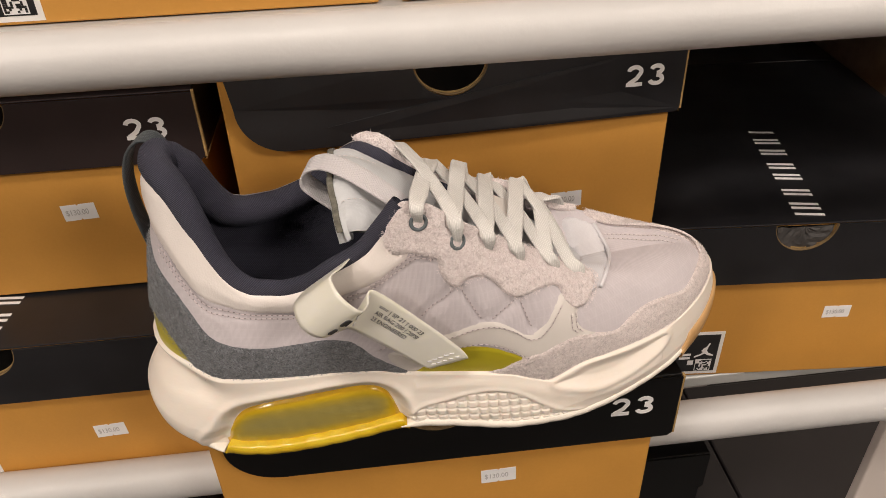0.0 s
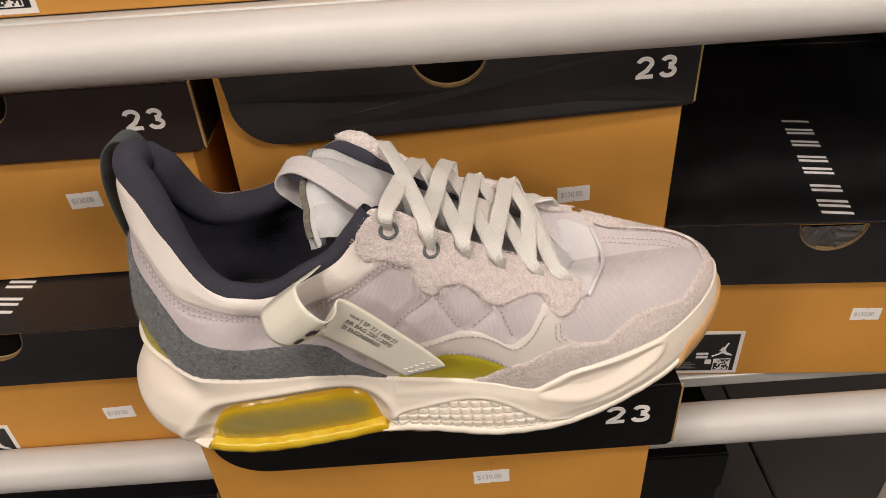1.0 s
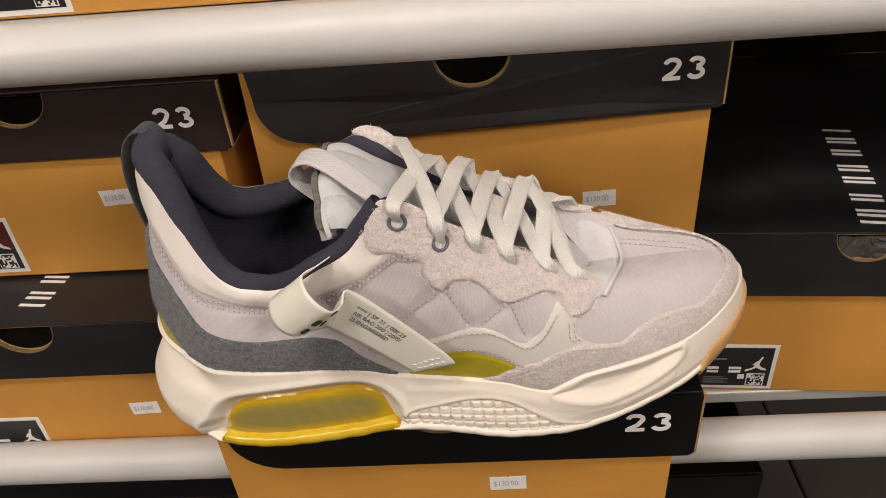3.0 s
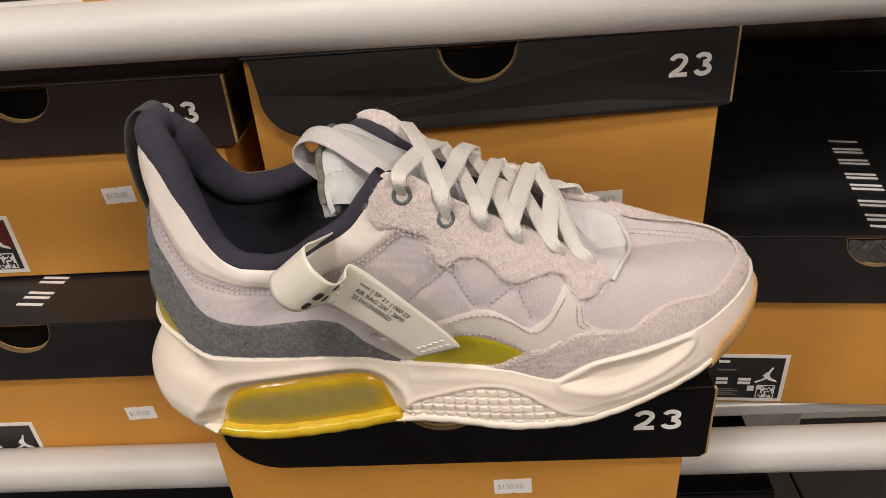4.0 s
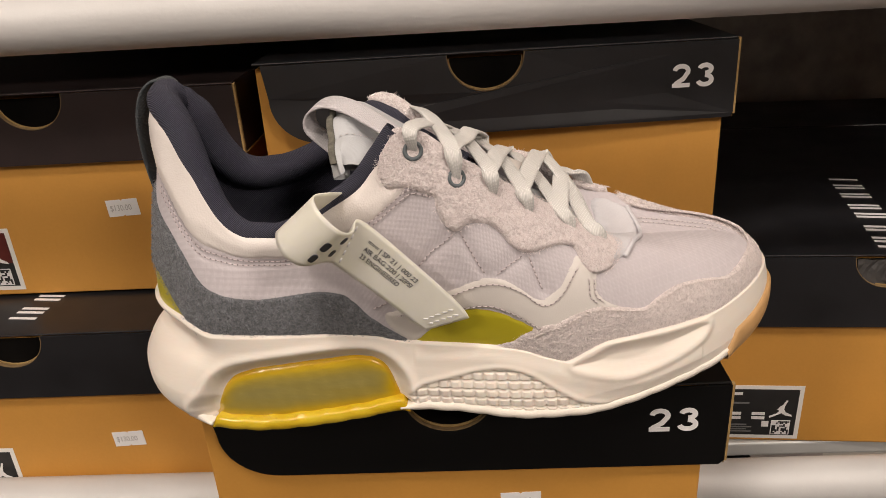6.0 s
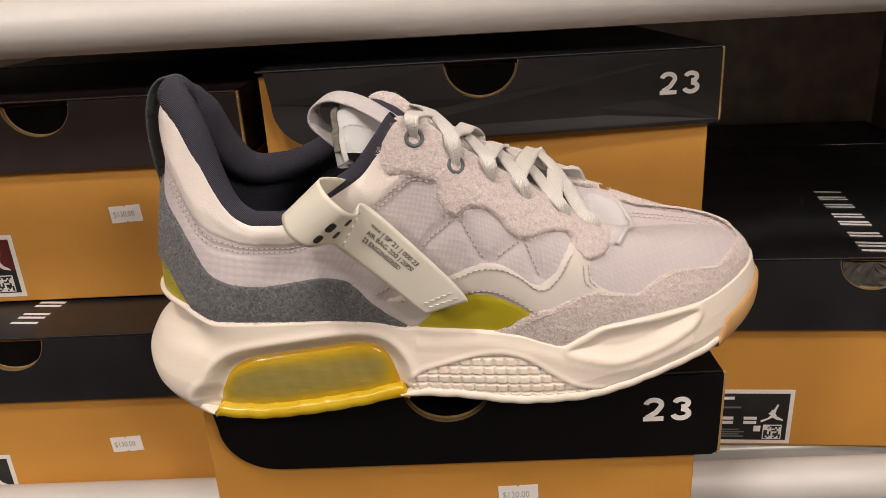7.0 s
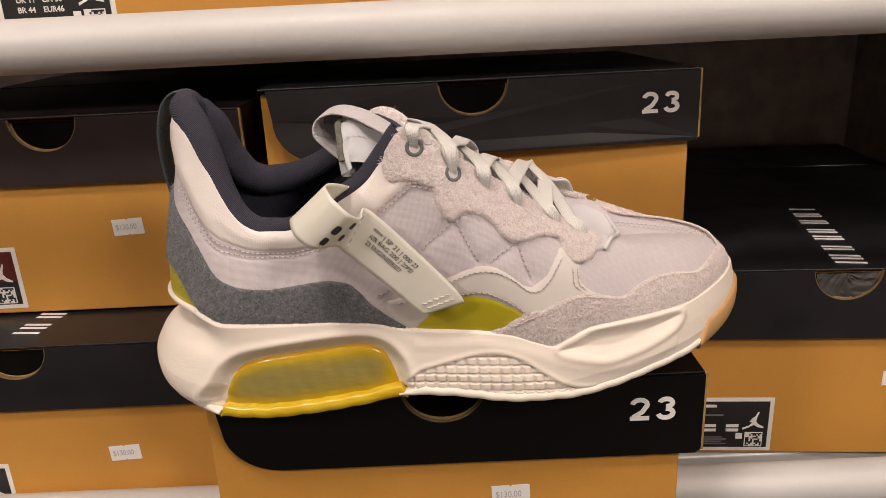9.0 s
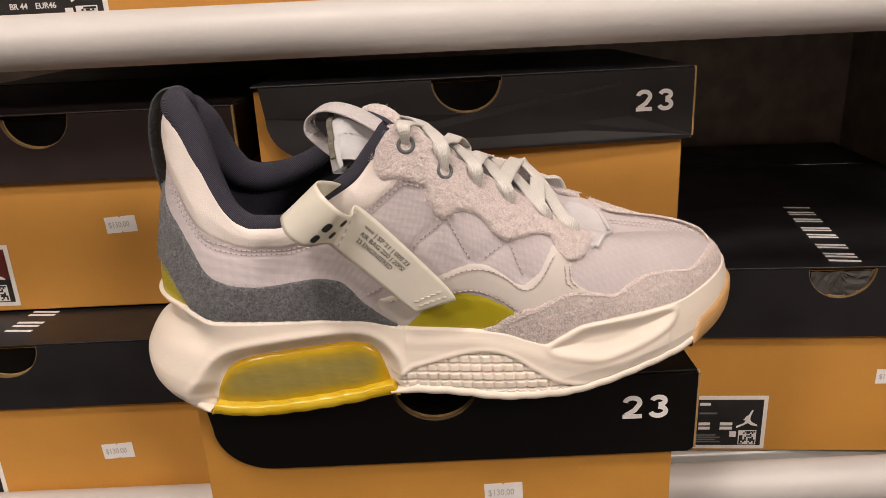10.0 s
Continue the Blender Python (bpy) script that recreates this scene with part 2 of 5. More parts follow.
def crumpled_tissue(box, cx, z, r, seed):
    """Folded wrapping paper that shows through a finger hole."""
    rng = random.Random(seed)
    bm = bmesh.new()
    rows = [[bm.verts.new((cx - r * (i / 5) * math.cos(math.pi * k / 14), -0.0012 - 0.0019 * rng.random(), z - 0.93 * r * (i / 5) * math.sin(math.pi * k / 14))) for k in range(15)] for i in range(1, 6)]
    mid = bm.verts.new((cx, -0.002, z))
    for k in range(14):
        bm.faces.new((mid, rows[0][k], rows[0][k + 1]))
        for a, b_ in zip(rows, rows[1:]):
            bm.faces.new((a[k], b_[k], b_[k + 1], a[k + 1]))
    bmesh.ops.recalc_face_normals(bm, faces=bm.faces)
    part("tissue_paper", bm, GREY_TISSUE, box, "crumpled grey tissue paper")


def stroke(points, wide):
    """The outline of a thick line through the points."""
    p = np.array(points, float)
    t = np.gradient(p, axis=0)
    for k in range(1, len(p) - 1):
        a, b = p[k] - p[k - 1], p[k + 1] - p[k]
        t[k] = a / np.linalg.norm(a) + b / np.linalg.norm(b)
    t /= np.linalg.norm(t, axis=1, keepdims=True)
    n = np.stack([-t[:, 1], t[:, 0]], 1)
    d = np.diff(p, axis=0)
    k = np.ones(len(p))
    for q in range(1, len(p) - 1):
        c = abs(np.dot(n[q], np.array([-d[q][1], d[q][0]]) / np.linalg.norm(d[q])))
        k[q] = 1 / max(c, 0.55)
    return [tuple(x) for x in p + n * (wide / 2 * k)[:, None]] + [tuple(x) for x in (p - n * (wide / 2 * k)[:, None])[::-1]]


def arc(cx, cz, rx, rz, a0, a1, n=18):
    return [(cx + rx * math.cos(radians(a)), cz + rz * math.sin(radians(a))) for a in np.linspace(a0, a1, n)]


def numerals(box, y, x, z):
    """Two wide grotesque digits, 16 mm high."""
    w, h, s = 0.0119, 0.0156, 0.0030
    e = s / 2
    two = arc(w * 0.5, h * 0.69, w * 0.5 - e, h * 0.31 - e, 172, -35) + [(w * 0.62, h * 0.36), (w * 0.17, s * 0.75)]
    upper = arc(w * 0.5, h * 0.735, w * 0.45 - e, h * 0.265 - e, 168, -90)
    lower = arc(w * 0.5, h * 0.285, w * 0.5 - e, h * 0.285 - e * 0.9, 90, -168)
    digit = prism([(x + a, z + b) for a, b in stroke(two, s)], y - 0.0003, y)
    slab(x + w * 0.02, x + w, y - 0.00035, y, z, z + s * 0.95, bm=digit)
    part("numeral", digit, PRINT, box, "white printed numeral")
    three = prism([(x + 0.0158 + a, z + b) for a, b in stroke(upper, s)], y - 0.0003, y)
    prism([(x + 0.0158 + a, z + b) for a, b in stroke(lower, s)], y - 0.00035, y, three)
    part("numeral", three, PRINT, box, "white printed numeral")


def price(box, y, x, z, tilt=2.0):
    """A notched price sticker on the body's front."""
    w, h, k = 0.0243, 0.0132, 0.0012
    out = [(0, 0), (w * .46, 0), (w * .5, k), (w * .54, 0), (w, 0), (w, h), (w * .54, h), (w * .5, h - k), (w * .46, h), (0, h)]
    c, s = math.cos(radians(tilt)), math.sin(radians(tilt))
    st = part("price_sticker", prism([(x + a * c - b * s, z + a * s + b * c) for a, b in out], y - 0.0004, y - 0.0001), STICKER, box, "white price sticker")
    letters("price", "$130.00", 0.0066, pose(x + 0.0022 * c - .0045 * s, y - 0.00055, z + 0.0045 * c + .002 * s, 90, -tilt, 0), GREY_INK, box, squeeze=0.78, depth=0.0001)


def emblem(box, y, x, z, s, mat):
    """A leaping mark as a plain splayed shape."""
    pts = [(-.5, -.35), (-.48, -.45), (-.18, -.30), (.02, -.18), (.2, -.30), (.5, -.36), (.46, -.27), (.22, -.14), (.12, .02), (.14, .2), (.24, .5), (.17, .52), (.04, .24), (-.06, .2), (-.14, .04), (-.2, .02), (-.06, -.06), (-.2, -.22)]
    part("emblem", prism([(x + a * s, z + b * s) for a, b in pts], y - 0.0003, y), mat, box, "white splayed emblem")


def size_label(box, y, x, z, w=0.082, h=0.052, maroon=False, words=False):
    part("size_label", slab(x, x + w, y - 0.0003, y, z, z + h), LABEL_PAPER, box, "white bordered size label")
    e = 0.0035
    part("label_print", slab(x + e, x + w - e, y - 0.0005, y - 0.0002, z + e, z + h - e), LABEL_INK, box, "black label print")
    if maroon:
        part("label_print", slab(x + w - 0.026, x + w - e, y - 0.0007, y - 0.0004, z + h * 0.45, z + h - e), MAROON_INK, box, "maroon print")
    emblem(box, y - 0.0007, x + w - 0.016, z + h * 0.56, 0.018, PRINT)
    qr = slab(x + w - 0.0225, x + w - 0.0075, y - 0.0008, y - 0.0005, z + 0.0045, z + 0.0185)
    part("code_patch", qr, PRINT, box, "white printed patch")
    rng = random.Random(4)
    bm = bmesh.new()
    for i in range(9):
        for j in range(9):
            if rng.random() < 0.5:
                cx, cz = x + w - 0.0217 + i * 0.0015, z + 0.0053 + j * 0.0014
                slab(cx, cx + 0.0014, y - 0.001, y - 0.0008, cz, cz + 0.0013, bm=bm)
    part("code_mark", bm, LABEL_INK, box)
    part("code_patch", slab(x + w - 0.030, x + w - 0.0245, y - 0.0008, y - 0.0005, z + 0.012, z + 0.0175), PRINT, box)
    for i, (cx, cw) in enumerate(((0.006, 0.012), (0.024, 0.013))):
        for j in range(2):
            if words:
                letters("size_print", (("UK 11", "BR 44"), ("CM 30", "EUR46"))[i][j], 0.0054, pose(x + cx + 0.008, y - 0.0007, z + 0.0245 - j * 0.0066, 90, 0, 0), PRINT, box, bold=0.0001, squeeze=0.95)
                continue
            part("print_bar", slab(x + cx + 0.012, x + cx + 0.012 + cw * 0.8, y - 0.0008, y - 0.0005, z + 0.0235 - j * 0.0042, z + 0.0262 - j * 0.0042), PRINT, box)
    part("print_bar", slab(x + 0.018, x + 0.027, y - 0.0008, y - 0.0005, z + 0.043, z + 0.0455), PRINT, box)
    part("print_bar", slab(x + 0.018, x + 0.033, y - 0.0008, y - 0.0005, z + 0.0345, z + 0.036), FAINT_INK, box)
    for j in range(4):
        part("print_bar", slab(x + 0.016, x + 0.037 - (j % 2) * 0.004, y - 0.0008, y - 0.0005, z + 0.0065 + j * 0.0022, z + 0.0076 + j * 0.0022), FAINT_INK, box)


def lid_word(box, widths, x, y, z, size, turn):
    """A printed word mark as plain upright bars, in pairs as wide as its characters."""
    m, at, high, thin = pose(x, y, z, 0, 0, turn), 0.0, size * 0.69, size * 0.095
    for w in widths:
        for u in (0.0, (w - 0.10) * size - thin):
            bm = slab(at + u, at + u + thin, 0.0, high, 0.0002, 0.0005)
            bm.transform(m)
            part("print_bar", bm, PRINT, box)
        at += w * size


WORD = (0.48, 0.66, 0.80, 0.58, 0.80, 0.66, 0.68)
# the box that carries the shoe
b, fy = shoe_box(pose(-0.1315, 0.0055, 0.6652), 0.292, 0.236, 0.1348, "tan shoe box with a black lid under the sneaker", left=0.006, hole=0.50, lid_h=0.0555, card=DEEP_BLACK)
numerals(b, fy, 0.2584, 0.1040)
price(b, 0.0, 0.174, 0.044, 1.5)
# middle box behind the shoe
b, fy = shoe_box(pose(-0.1105, 0.152, 0.8005, -1, 0, 1.5), 0.3165, 0.236, 0.1605, "tan shoe box with a black lid behind the sneaker", left=0.005, hole=0.49, over=0.005, flare=0.012)
numerals(b, fy, 0.2790, 0.1292)
price(b, 0.0, 0.231, 0.0325, 1.5)
# left column
b, fy = shoe_box(pose(-0.452, 0.168, 0.789), 0.3105, 0.236, 0.1585, "tan shoe box with a brownish black lid, stacked on another", left=0.010, hole=0.56, lid_h=0.052, card=BROWN_BLACK)
numerals(b, fy, 0.2722, 0.1255)
price(b, 0.0, 0.210, 0.062, 3)
size_label(b, 0.0, 0.046, 0.0045, maroon=True)
b, fy = shoe_box(pose(-0.447, 0.110, 0.629), 0.3105, 0.236, 0.158, "tan shoe box with a black lid on the lower shelf", left=0.0, hole=0.45, sides=False)
price(b, 0.0, 0.195, 0.054, 3)
size_label(b, 0.0, 0.03, 0.003)
lid_word(b, WORD, 0.150, 0.018, 0.158, 0.0315, 84)
# right column
b, fy = shoe_box(pose(0.217, 0.166, 0.629, 0, 0, -4.5), 0.3105, 0.345, 0.172, "tan shoe box with a black lettered lid and a size label", left=0.0, hole=0.385, sides=False, lid_h=0.06)
size_label(b, 0.0, 0.001, 0.0025, w=0.0747)
price(b, 0.0, 0.160, 0.066, 0)
crumpled_tissue(b, 0.3105 * 0.385, 0.1675, 0.0235, 5)
lid_word(b, WORD, 0.138, 0.006, 0.172, 0.0345, 83)
b, fy = shoe_box(pose(0.217, 0.166, 0.629, 0, 0, -4.5) @ pose(0, 0.354, 0), 0.3105, 0.12, 0.172, "small tan box with a black lid at the back", left=0.0, sides=False)
b, fy = shoe_box(pose(-0.452, 0.42, 0.629), 0.3105, 0.225, 0.158, "tan shoe box with a black lid at the back", left=0.010)
b, fy = shoe_box(pose(-0.456, 0.42, 0.789), 0.3105, 0.225, 0.1585, "tan shoe box with a black lid stacked at the back", left=0.010)
# filler under the middle box
b, fy = shoe_box(pose(-0.11, 0.26, 0.629), 0.3105, 0.236, 0.158, "tan shoe box with a black lid standing behind another", left=0.010)
# boxes on the upper shelf
b, fy = shoe_box(pose(-0.330, 0.150, 1.001), 0.33, 0.236, 0.158, "tan shoe box with a size label on the upper shelf", left=0.010)
size_label(b, 0.0, 0.047, 0.002, words=True)
price(b, 0.0, 0.292, 0.018, 1)
for x in (-0.678, 0.014, 0.362):
    shoe_box(pose(x, 0.150, 1.001), 0.33 if x < 0.3 else 0.22, 0.236, 0.158, "plain tan shoe box with a black lid on the upper shelf", left=0.010)
# boxes on the lowest shelf
b, fy = shoe_box(pose(-0.47, 0.15, 0.271), 0.25, 0.236, 0.25, "tan shoe box with a black lid on the lowest shelf", left=0.010)
b, fy = shoe_box(pose(-0.19, 0.17, 0.271), 0.06, 0.236, 0.24, "narrow tan box on the lowest shelf", left=0.010)
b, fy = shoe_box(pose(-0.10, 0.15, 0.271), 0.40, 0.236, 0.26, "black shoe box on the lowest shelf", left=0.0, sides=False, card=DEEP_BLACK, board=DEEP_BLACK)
# ---- sneaker: shapes in millimetres; x from heel to toe, y to the inner side, z up from the sole ----
def curve(xs, ys):
    """A smooth curve through a few stations (monotone cubic)."""
    xs, ys = np.array(xs, float), np.array(ys, float)
    d = np.diff(ys) / np.diff(xs)
    m = np.concatenate([[d[0]], np.where(d[:-1] * d[1:] > 0, 2 * d[:-1] * d[1:] / (d[:-1] + d[1:] + 1e-12), 0), [d[-1]]])

    def f(x):
        x = np.clip(np.asarray(x, float), xs[0], xs[-1])
        i = np.clip(np.searchsorted(xs, x) - 1, 0, len(xs) - 2)
        h = xs[i + 1] - xs[i]
        t = (x - xs[i]) / h
        return ((2 * t**3 - 3 * t**2 + 1) * ys[i] + (t**3 - 2 * t**2 + t) * h * m[i] + (-2 * t**3 + 3 * t**2) * ys[i + 1] + (t**3 - t**2) * h * m[i + 1])
    return f


LONG = 352.0
MID_LINE = curve([0, 70, 150, 240, 300, 352], [4, 0, -3, 3, 14, 28])
WIDE_OUT = curve([0, 30, 60, 140, 225, 290, 352], [60, 58, 54, 46, 55, 57, 57])
WIDE_IN = curve([0, 60, 140, 225, 290, 352], [48, 45, 40, 47, 46, 46])
SOLE_LOW = curve([0, 10, 22, 39, 60, 91, 123, 140, 170, 208, 235, 255, 282, 312, 335, 352], [15, 5, 1, -1, -1, 1, 5, 8.5, 7.5, 3.5, 3.5, 6, 11, 16, 23, 32])
SOLE_TOP = curve([0, 10, 24, 34, 45, 70, 96, 126, 150, 187, 203, 218, 228, 237, 250, 279, 300, 316, 334, 352], [64, 63, 61, 57, 53.5, 54, 54, 52, 47, 45, 43, 37.5, 34.5, 39, 44, 45, 45, 47, 51, 55])


def along(a, s0, s1):
    """Side and station of the loop parameter a: 0 heel, 0..1 outer side, 1 toe, 1..2 inner side."""
    a = np.mod(np.asarray(a, float), 2.0)
    side = np.where(a <= 1, -1.0, 1.0)
    q = np.where(a <= 1, a, 2 - a)
    return side, s0 + (s1 - s0) * (1 - np.cos(math.pi * q)) / 2, q


def sole_loop(a, inset=0.0):
    side, s, q = along(a, inset, LONG - inset)
    u = 2 * (s - inset) / (LONG - 2 * inset) - 1
    e = np.where(u < 0, np.sqrt(np.clip(1 - np.abs(u) ** 4.5, 0, 1)), np.sqrt(np.clip(1 - np.abs(u) ** 3.0, 0, 1)))
    w = np.where(side < 0, WIDE_OUT(s), WIDE_IN(s)) - inset
    return s, MID_LINE(s) + side * w * e


TOP_S = curve([0, 0.15, 0.30, 0.45, 0.55, 0.65, 0.75, 0.85, 1.0], [24, 36, 71, 132, 172, 208, 233, 248, 256])
TOP_Z = curve([24, 34, 41, 46, 51, 57, 64, 72, 84, 98, 114, 130, 142, 151, 160, 176, 191, 211, 229, 247, 256], [166, 163, 154, 144, 130, 117.5, 109.5, 106, 106, 110, 121, 132, 147, 157, 155, 142, 131, 116, 101, 84, 77])
TOP_Z_IN = curve([24, 34, 40, 45, 51, 57, 65, 76, 92, 104, 113, 122, 130, 142, 152, 160, 176, 191, 211, 229, 247, 256], [166, 166, 160, 148, 135, 127, 124.5, 125, 129.5, 136, 143, 150, 153, 149, 141, 135.5, 125.5, 118, 113, 103, 84, 77])
TOP_OUT = curve([24, 26, 31, 38, 47, 68, 100, 130, 151, 176, 211, 240, 252, 256], [0, 8, 14, 18, 24, 32, 38, 41, 41, 37, 29, 18, 8, 0])
TOP_IN = curve([24, 26, 31, 38, 47, 68, 100, 130, 151, 176, 211, 240, 252, 256], [0, 8, 14, 18, 24, 32, 35, 35, 33, 31, 30, 22, 10, 0])
TOE = curve([0, 0.55, 0.72, 0.84, 0.94, 1.0], [0, 0, 0.28, 0.8, 0.98, 1.0])
SWELL = curve([0, 0.25, 0.40, 0.52, 0.62, 0.74, 1.0], [0, 2, 7, 9.5, 7, 0.5, 0])
TOE_RISE = curve([0, 0.60, 0.75, 0.90, 1.0, 1.12, 1.25, 2.0], [0, 0, 0.18, 0.52, 0.75, 0.93, 1.0, 1.0])
TOE_IN = curve([0, 0.5, 0.62, 0.75, 0.86, 1.0], [0, 0, 0.25, 0.75, 1.0, 1.0])


def surf(a, v):
    """A point of the upper: a along the loop, v from the sole (0) to the top line (1)."""
    a, v = np.broadcast_arrays(np.asarray(a, float), np.asarray(v, float))
    fs, fy = sole_loop(a, 6.5)
    fz = SOLE_TOP(fs) - 4
    side, _, q = along(a, 0, LONG)
    ts = TOP_S(q)
    ty = MID_LINE(ts) + side * np.where(side < 0, TOP_OUT(ts), TOP_IN(ts))
    tz = np.where(side < 0, TOP_Z(ts), TOP_Z_IN(ts))
    k = np.where(side < 0, TOE(q), TOE_IN(q))
    F, T = np.stack([fs, fy, fz], -1), np.stack([ts, ty, tz], -1)
    dz = (tz - fz)[..., None]
    up = np.array([0, 0, 1.0])
    flat = (F - T) * np.array([1, 1, 0])
    P1 = F + up * dz * (0.30 + k * (0.24 + 0.28 * TOE_RISE(np.mod(a, 2))))[..., None] + flat * (0.04 * (1 - k))[..., None]
    P2 = T - up * dz * (0.36 * (1 - k) + 0.02 * k)[..., None] + flat * (0.22 * (1 - k) + 0.72 * k)[..., None]
    swell = np.stack([np.zeros_like(q), side * SWELL(q), np.zeros_like(q)], -1)
    P1, P2 = P1 + swell * 0.9, P2 + swell
    v = v[..., None]
    return (1 - v) ** 3 * F + 3 * v * (1 - v) ** 2 * P1 + 3 * v * v * (1 - v) * P2 + v**3 * T


def skin(a, v, lift=0.0):
    """A point lifted off the upper along its normal."""
    e = 0.004
    p = surf(a, v)
    du = surf(np.asarray(a) + e, v) - surf(np.asarray(a) - e, v)
    dv = surf(a, np.clip(np.asarray(v) + e, 0, 1)) - surf(a, np.clip(np.asarray(v) - e, 0, 1))
    n = np.cross(du, dv)
    n /= np.linalg.norm(n, axis=-1, keepdims=True) + 1e-9
    return p + n * np.asarray(lift)[..., None], n


def polar_noise(p, scale):
    return np.array([noise.noise(Vector(q) * scale) for q in p])


def mesh_from(name, co, faces, mat, parent, label="", smooth=True):
    me = bpy.data.meshes.new(name)
    me.from_pydata([tuple(c) for c in np.asarray(co) * 0.001], [], faces)
    for m in (mat if isinstance(mat, (list, tuple)) else [mat]):
        me.materials.append(m)
    me.polygons.foreach_set("use_smooth", [smooth] * len(me.polygons))
    me.update()
    ob = new(name, me)
    ob.parent = parent
    if label:
        ob["label"] = label
    return ob


def grid_faces(n, m, closed=False):
    """Faces of a grid of n columns by m rows, stored column after column."""
    return [(i * m + j, ((i + 1) % n) * m + j, ((i + 1) % n) * m + j + 1, i * m + j + 1) for i in range(n if closed else n - 1) for j in range(m - 1)]


def spline(pts, n, closed=True):
    """Points on a smooth curve through pts, n to each stretch."""
    p = np.array(pts, float)
    k = len(p)
    out = []
    for i in range(k if closed else k - 1):
        if closed:
            a, b, c, d = p[(i - 1) % k], p[i], p[(i + 1) % k], p[(i + 2) % k]
        else:
            a, b, c, d = p[max(i - 1, 0)], p[i], p[i + 1], p[min(i + 2, k - 1)]
        for t in np.arange(n) / n:
            out.append(0.5 * (2 * b + (c - a) * t + (2 * a - 5 * b + 4 * c - d) * t * t + (3 * b - a - 3 * c + d) * t**3))
    if not closed:
        out.append(p[-1])
    return np.array(out)


def even(line, step):
    """The same line with points at an even spacing."""
    d = np.concatenate([[0], np.cumsum(np.linalg.norm(np.diff(line, axis=0), axis=1))])
    n = max(2, int(d[-1] / step) + 1)
    q = np.linspace(0, d[-1], n)
    return np.stack([np.interp(q, d, line[:, k]) for k in range(line.shape[1])], 1)


def ring_distance(p, loop):
    """Distance of points from a closed line, negative inside, in the plane."""
    a, b = loop, np.roll(loop, -1, 0)
    ab = b - a
    best = np.full(len(p), 1e9)
    inside = np.zeros(len(p), bool)
    for i in range(len(a)):
        t = np.clip(((p - a[i]) @ ab[i]) / (ab[i] @ ab[i] + 1e-9), 0, 1)
        best = np.minimum(best, np.linalg.norm(p - a[i] - t[:, None] * ab[i], axis=1))
        c = (a[i, 1] > p[:, 1]) != (b[i, 1] > p[:, 1])
        with np.errstate(divide="ignore", invalid="ignore"):
            x = a[i, 0] + (p[:, 1] - a[i, 1]) / (b[i, 1] - a[i, 1]) * ab[i, 0]
        inside ^= c & (p[:, 0] < x)
    return np.where(inside, -best, best)


def step_up(x):
    x = np.clip(x, 0, 1)
    return x * x * (3 - 2 * x)


AV = np.array([330.0, 110.0])   # rough millimetres to one unit of a and v


def patch(outline, step, sharp=4):
    """An outline in a and v, filled with a fine even net: points, faces and distances from the rim in rough millimetres."""
    from mathutils.geometry import delaunay_2d_cdt
    loop = spline(np.array(outline) * AV, sharp)
    loop = even(np.vstack([loop, loop[:1]]), step)[:-1]
    lo, hi = loop.min(0), loop.max(0)
    gx, gy = np.meshgrid(np.arange(lo[0], hi[0], step), np.arange(lo[1], hi[1], step * 0.9), indexing="ij")
    g = np.stack([gx.ravel() + (np.arange(gx.size) % 2) * step * 0.3, gy.ravel()], 1)
    g = g[ring_distance(g, loop) < -step * 0.6]
    allp = np.vstack([loop, g])
    n = len(loop)
    v, e, f, *_ = delaunay_2d_cdt([Vector(q) for q in allp], [(i, (i + 1) % n) for i in range(n)], [], 1, 1e-5)
    v = np.array([tuple(q) for q in v])
    return v / AV, [tuple(q) for q in f], -ring_distance(v, loop), loop


def panel(name, outline, mat, parent, label="", thick=1.2, edge=1.5, step=2.2, rough=0.0, base=0.2, sharp=4, puff=0.0, puff_edge=10.0):
    """A layer laid on the upper, with a rounded rim."""
    av, faces, rim, loop = patch(outline, step, sharp)
    lift = base - 0.5 + thick * np.sqrt(step_up(rim / edge)) + puff * step_up(rim / puff_edge)
    if rough:
        p0 = surf(av[:, 0], np.clip(av[:, 1], 0, 1))
        lift = lift + rough * (polar_noise(p0, 0.35) + 0.7 * polar_noise(p0, 0.9))
    p, n = skin(av[:, 0], np.clip(av[:, 1], 0, 1), lift)
    a, b, c = (p[list(q)] for q in zip(*faces))
    flip = (np.cross(b - a, c - a) * n[[q[0] for q in faces]]).sum() < 0
    return mesh_from(name, p, [q[::-1] for q in faces] if flip else faces, mat, parent, label)


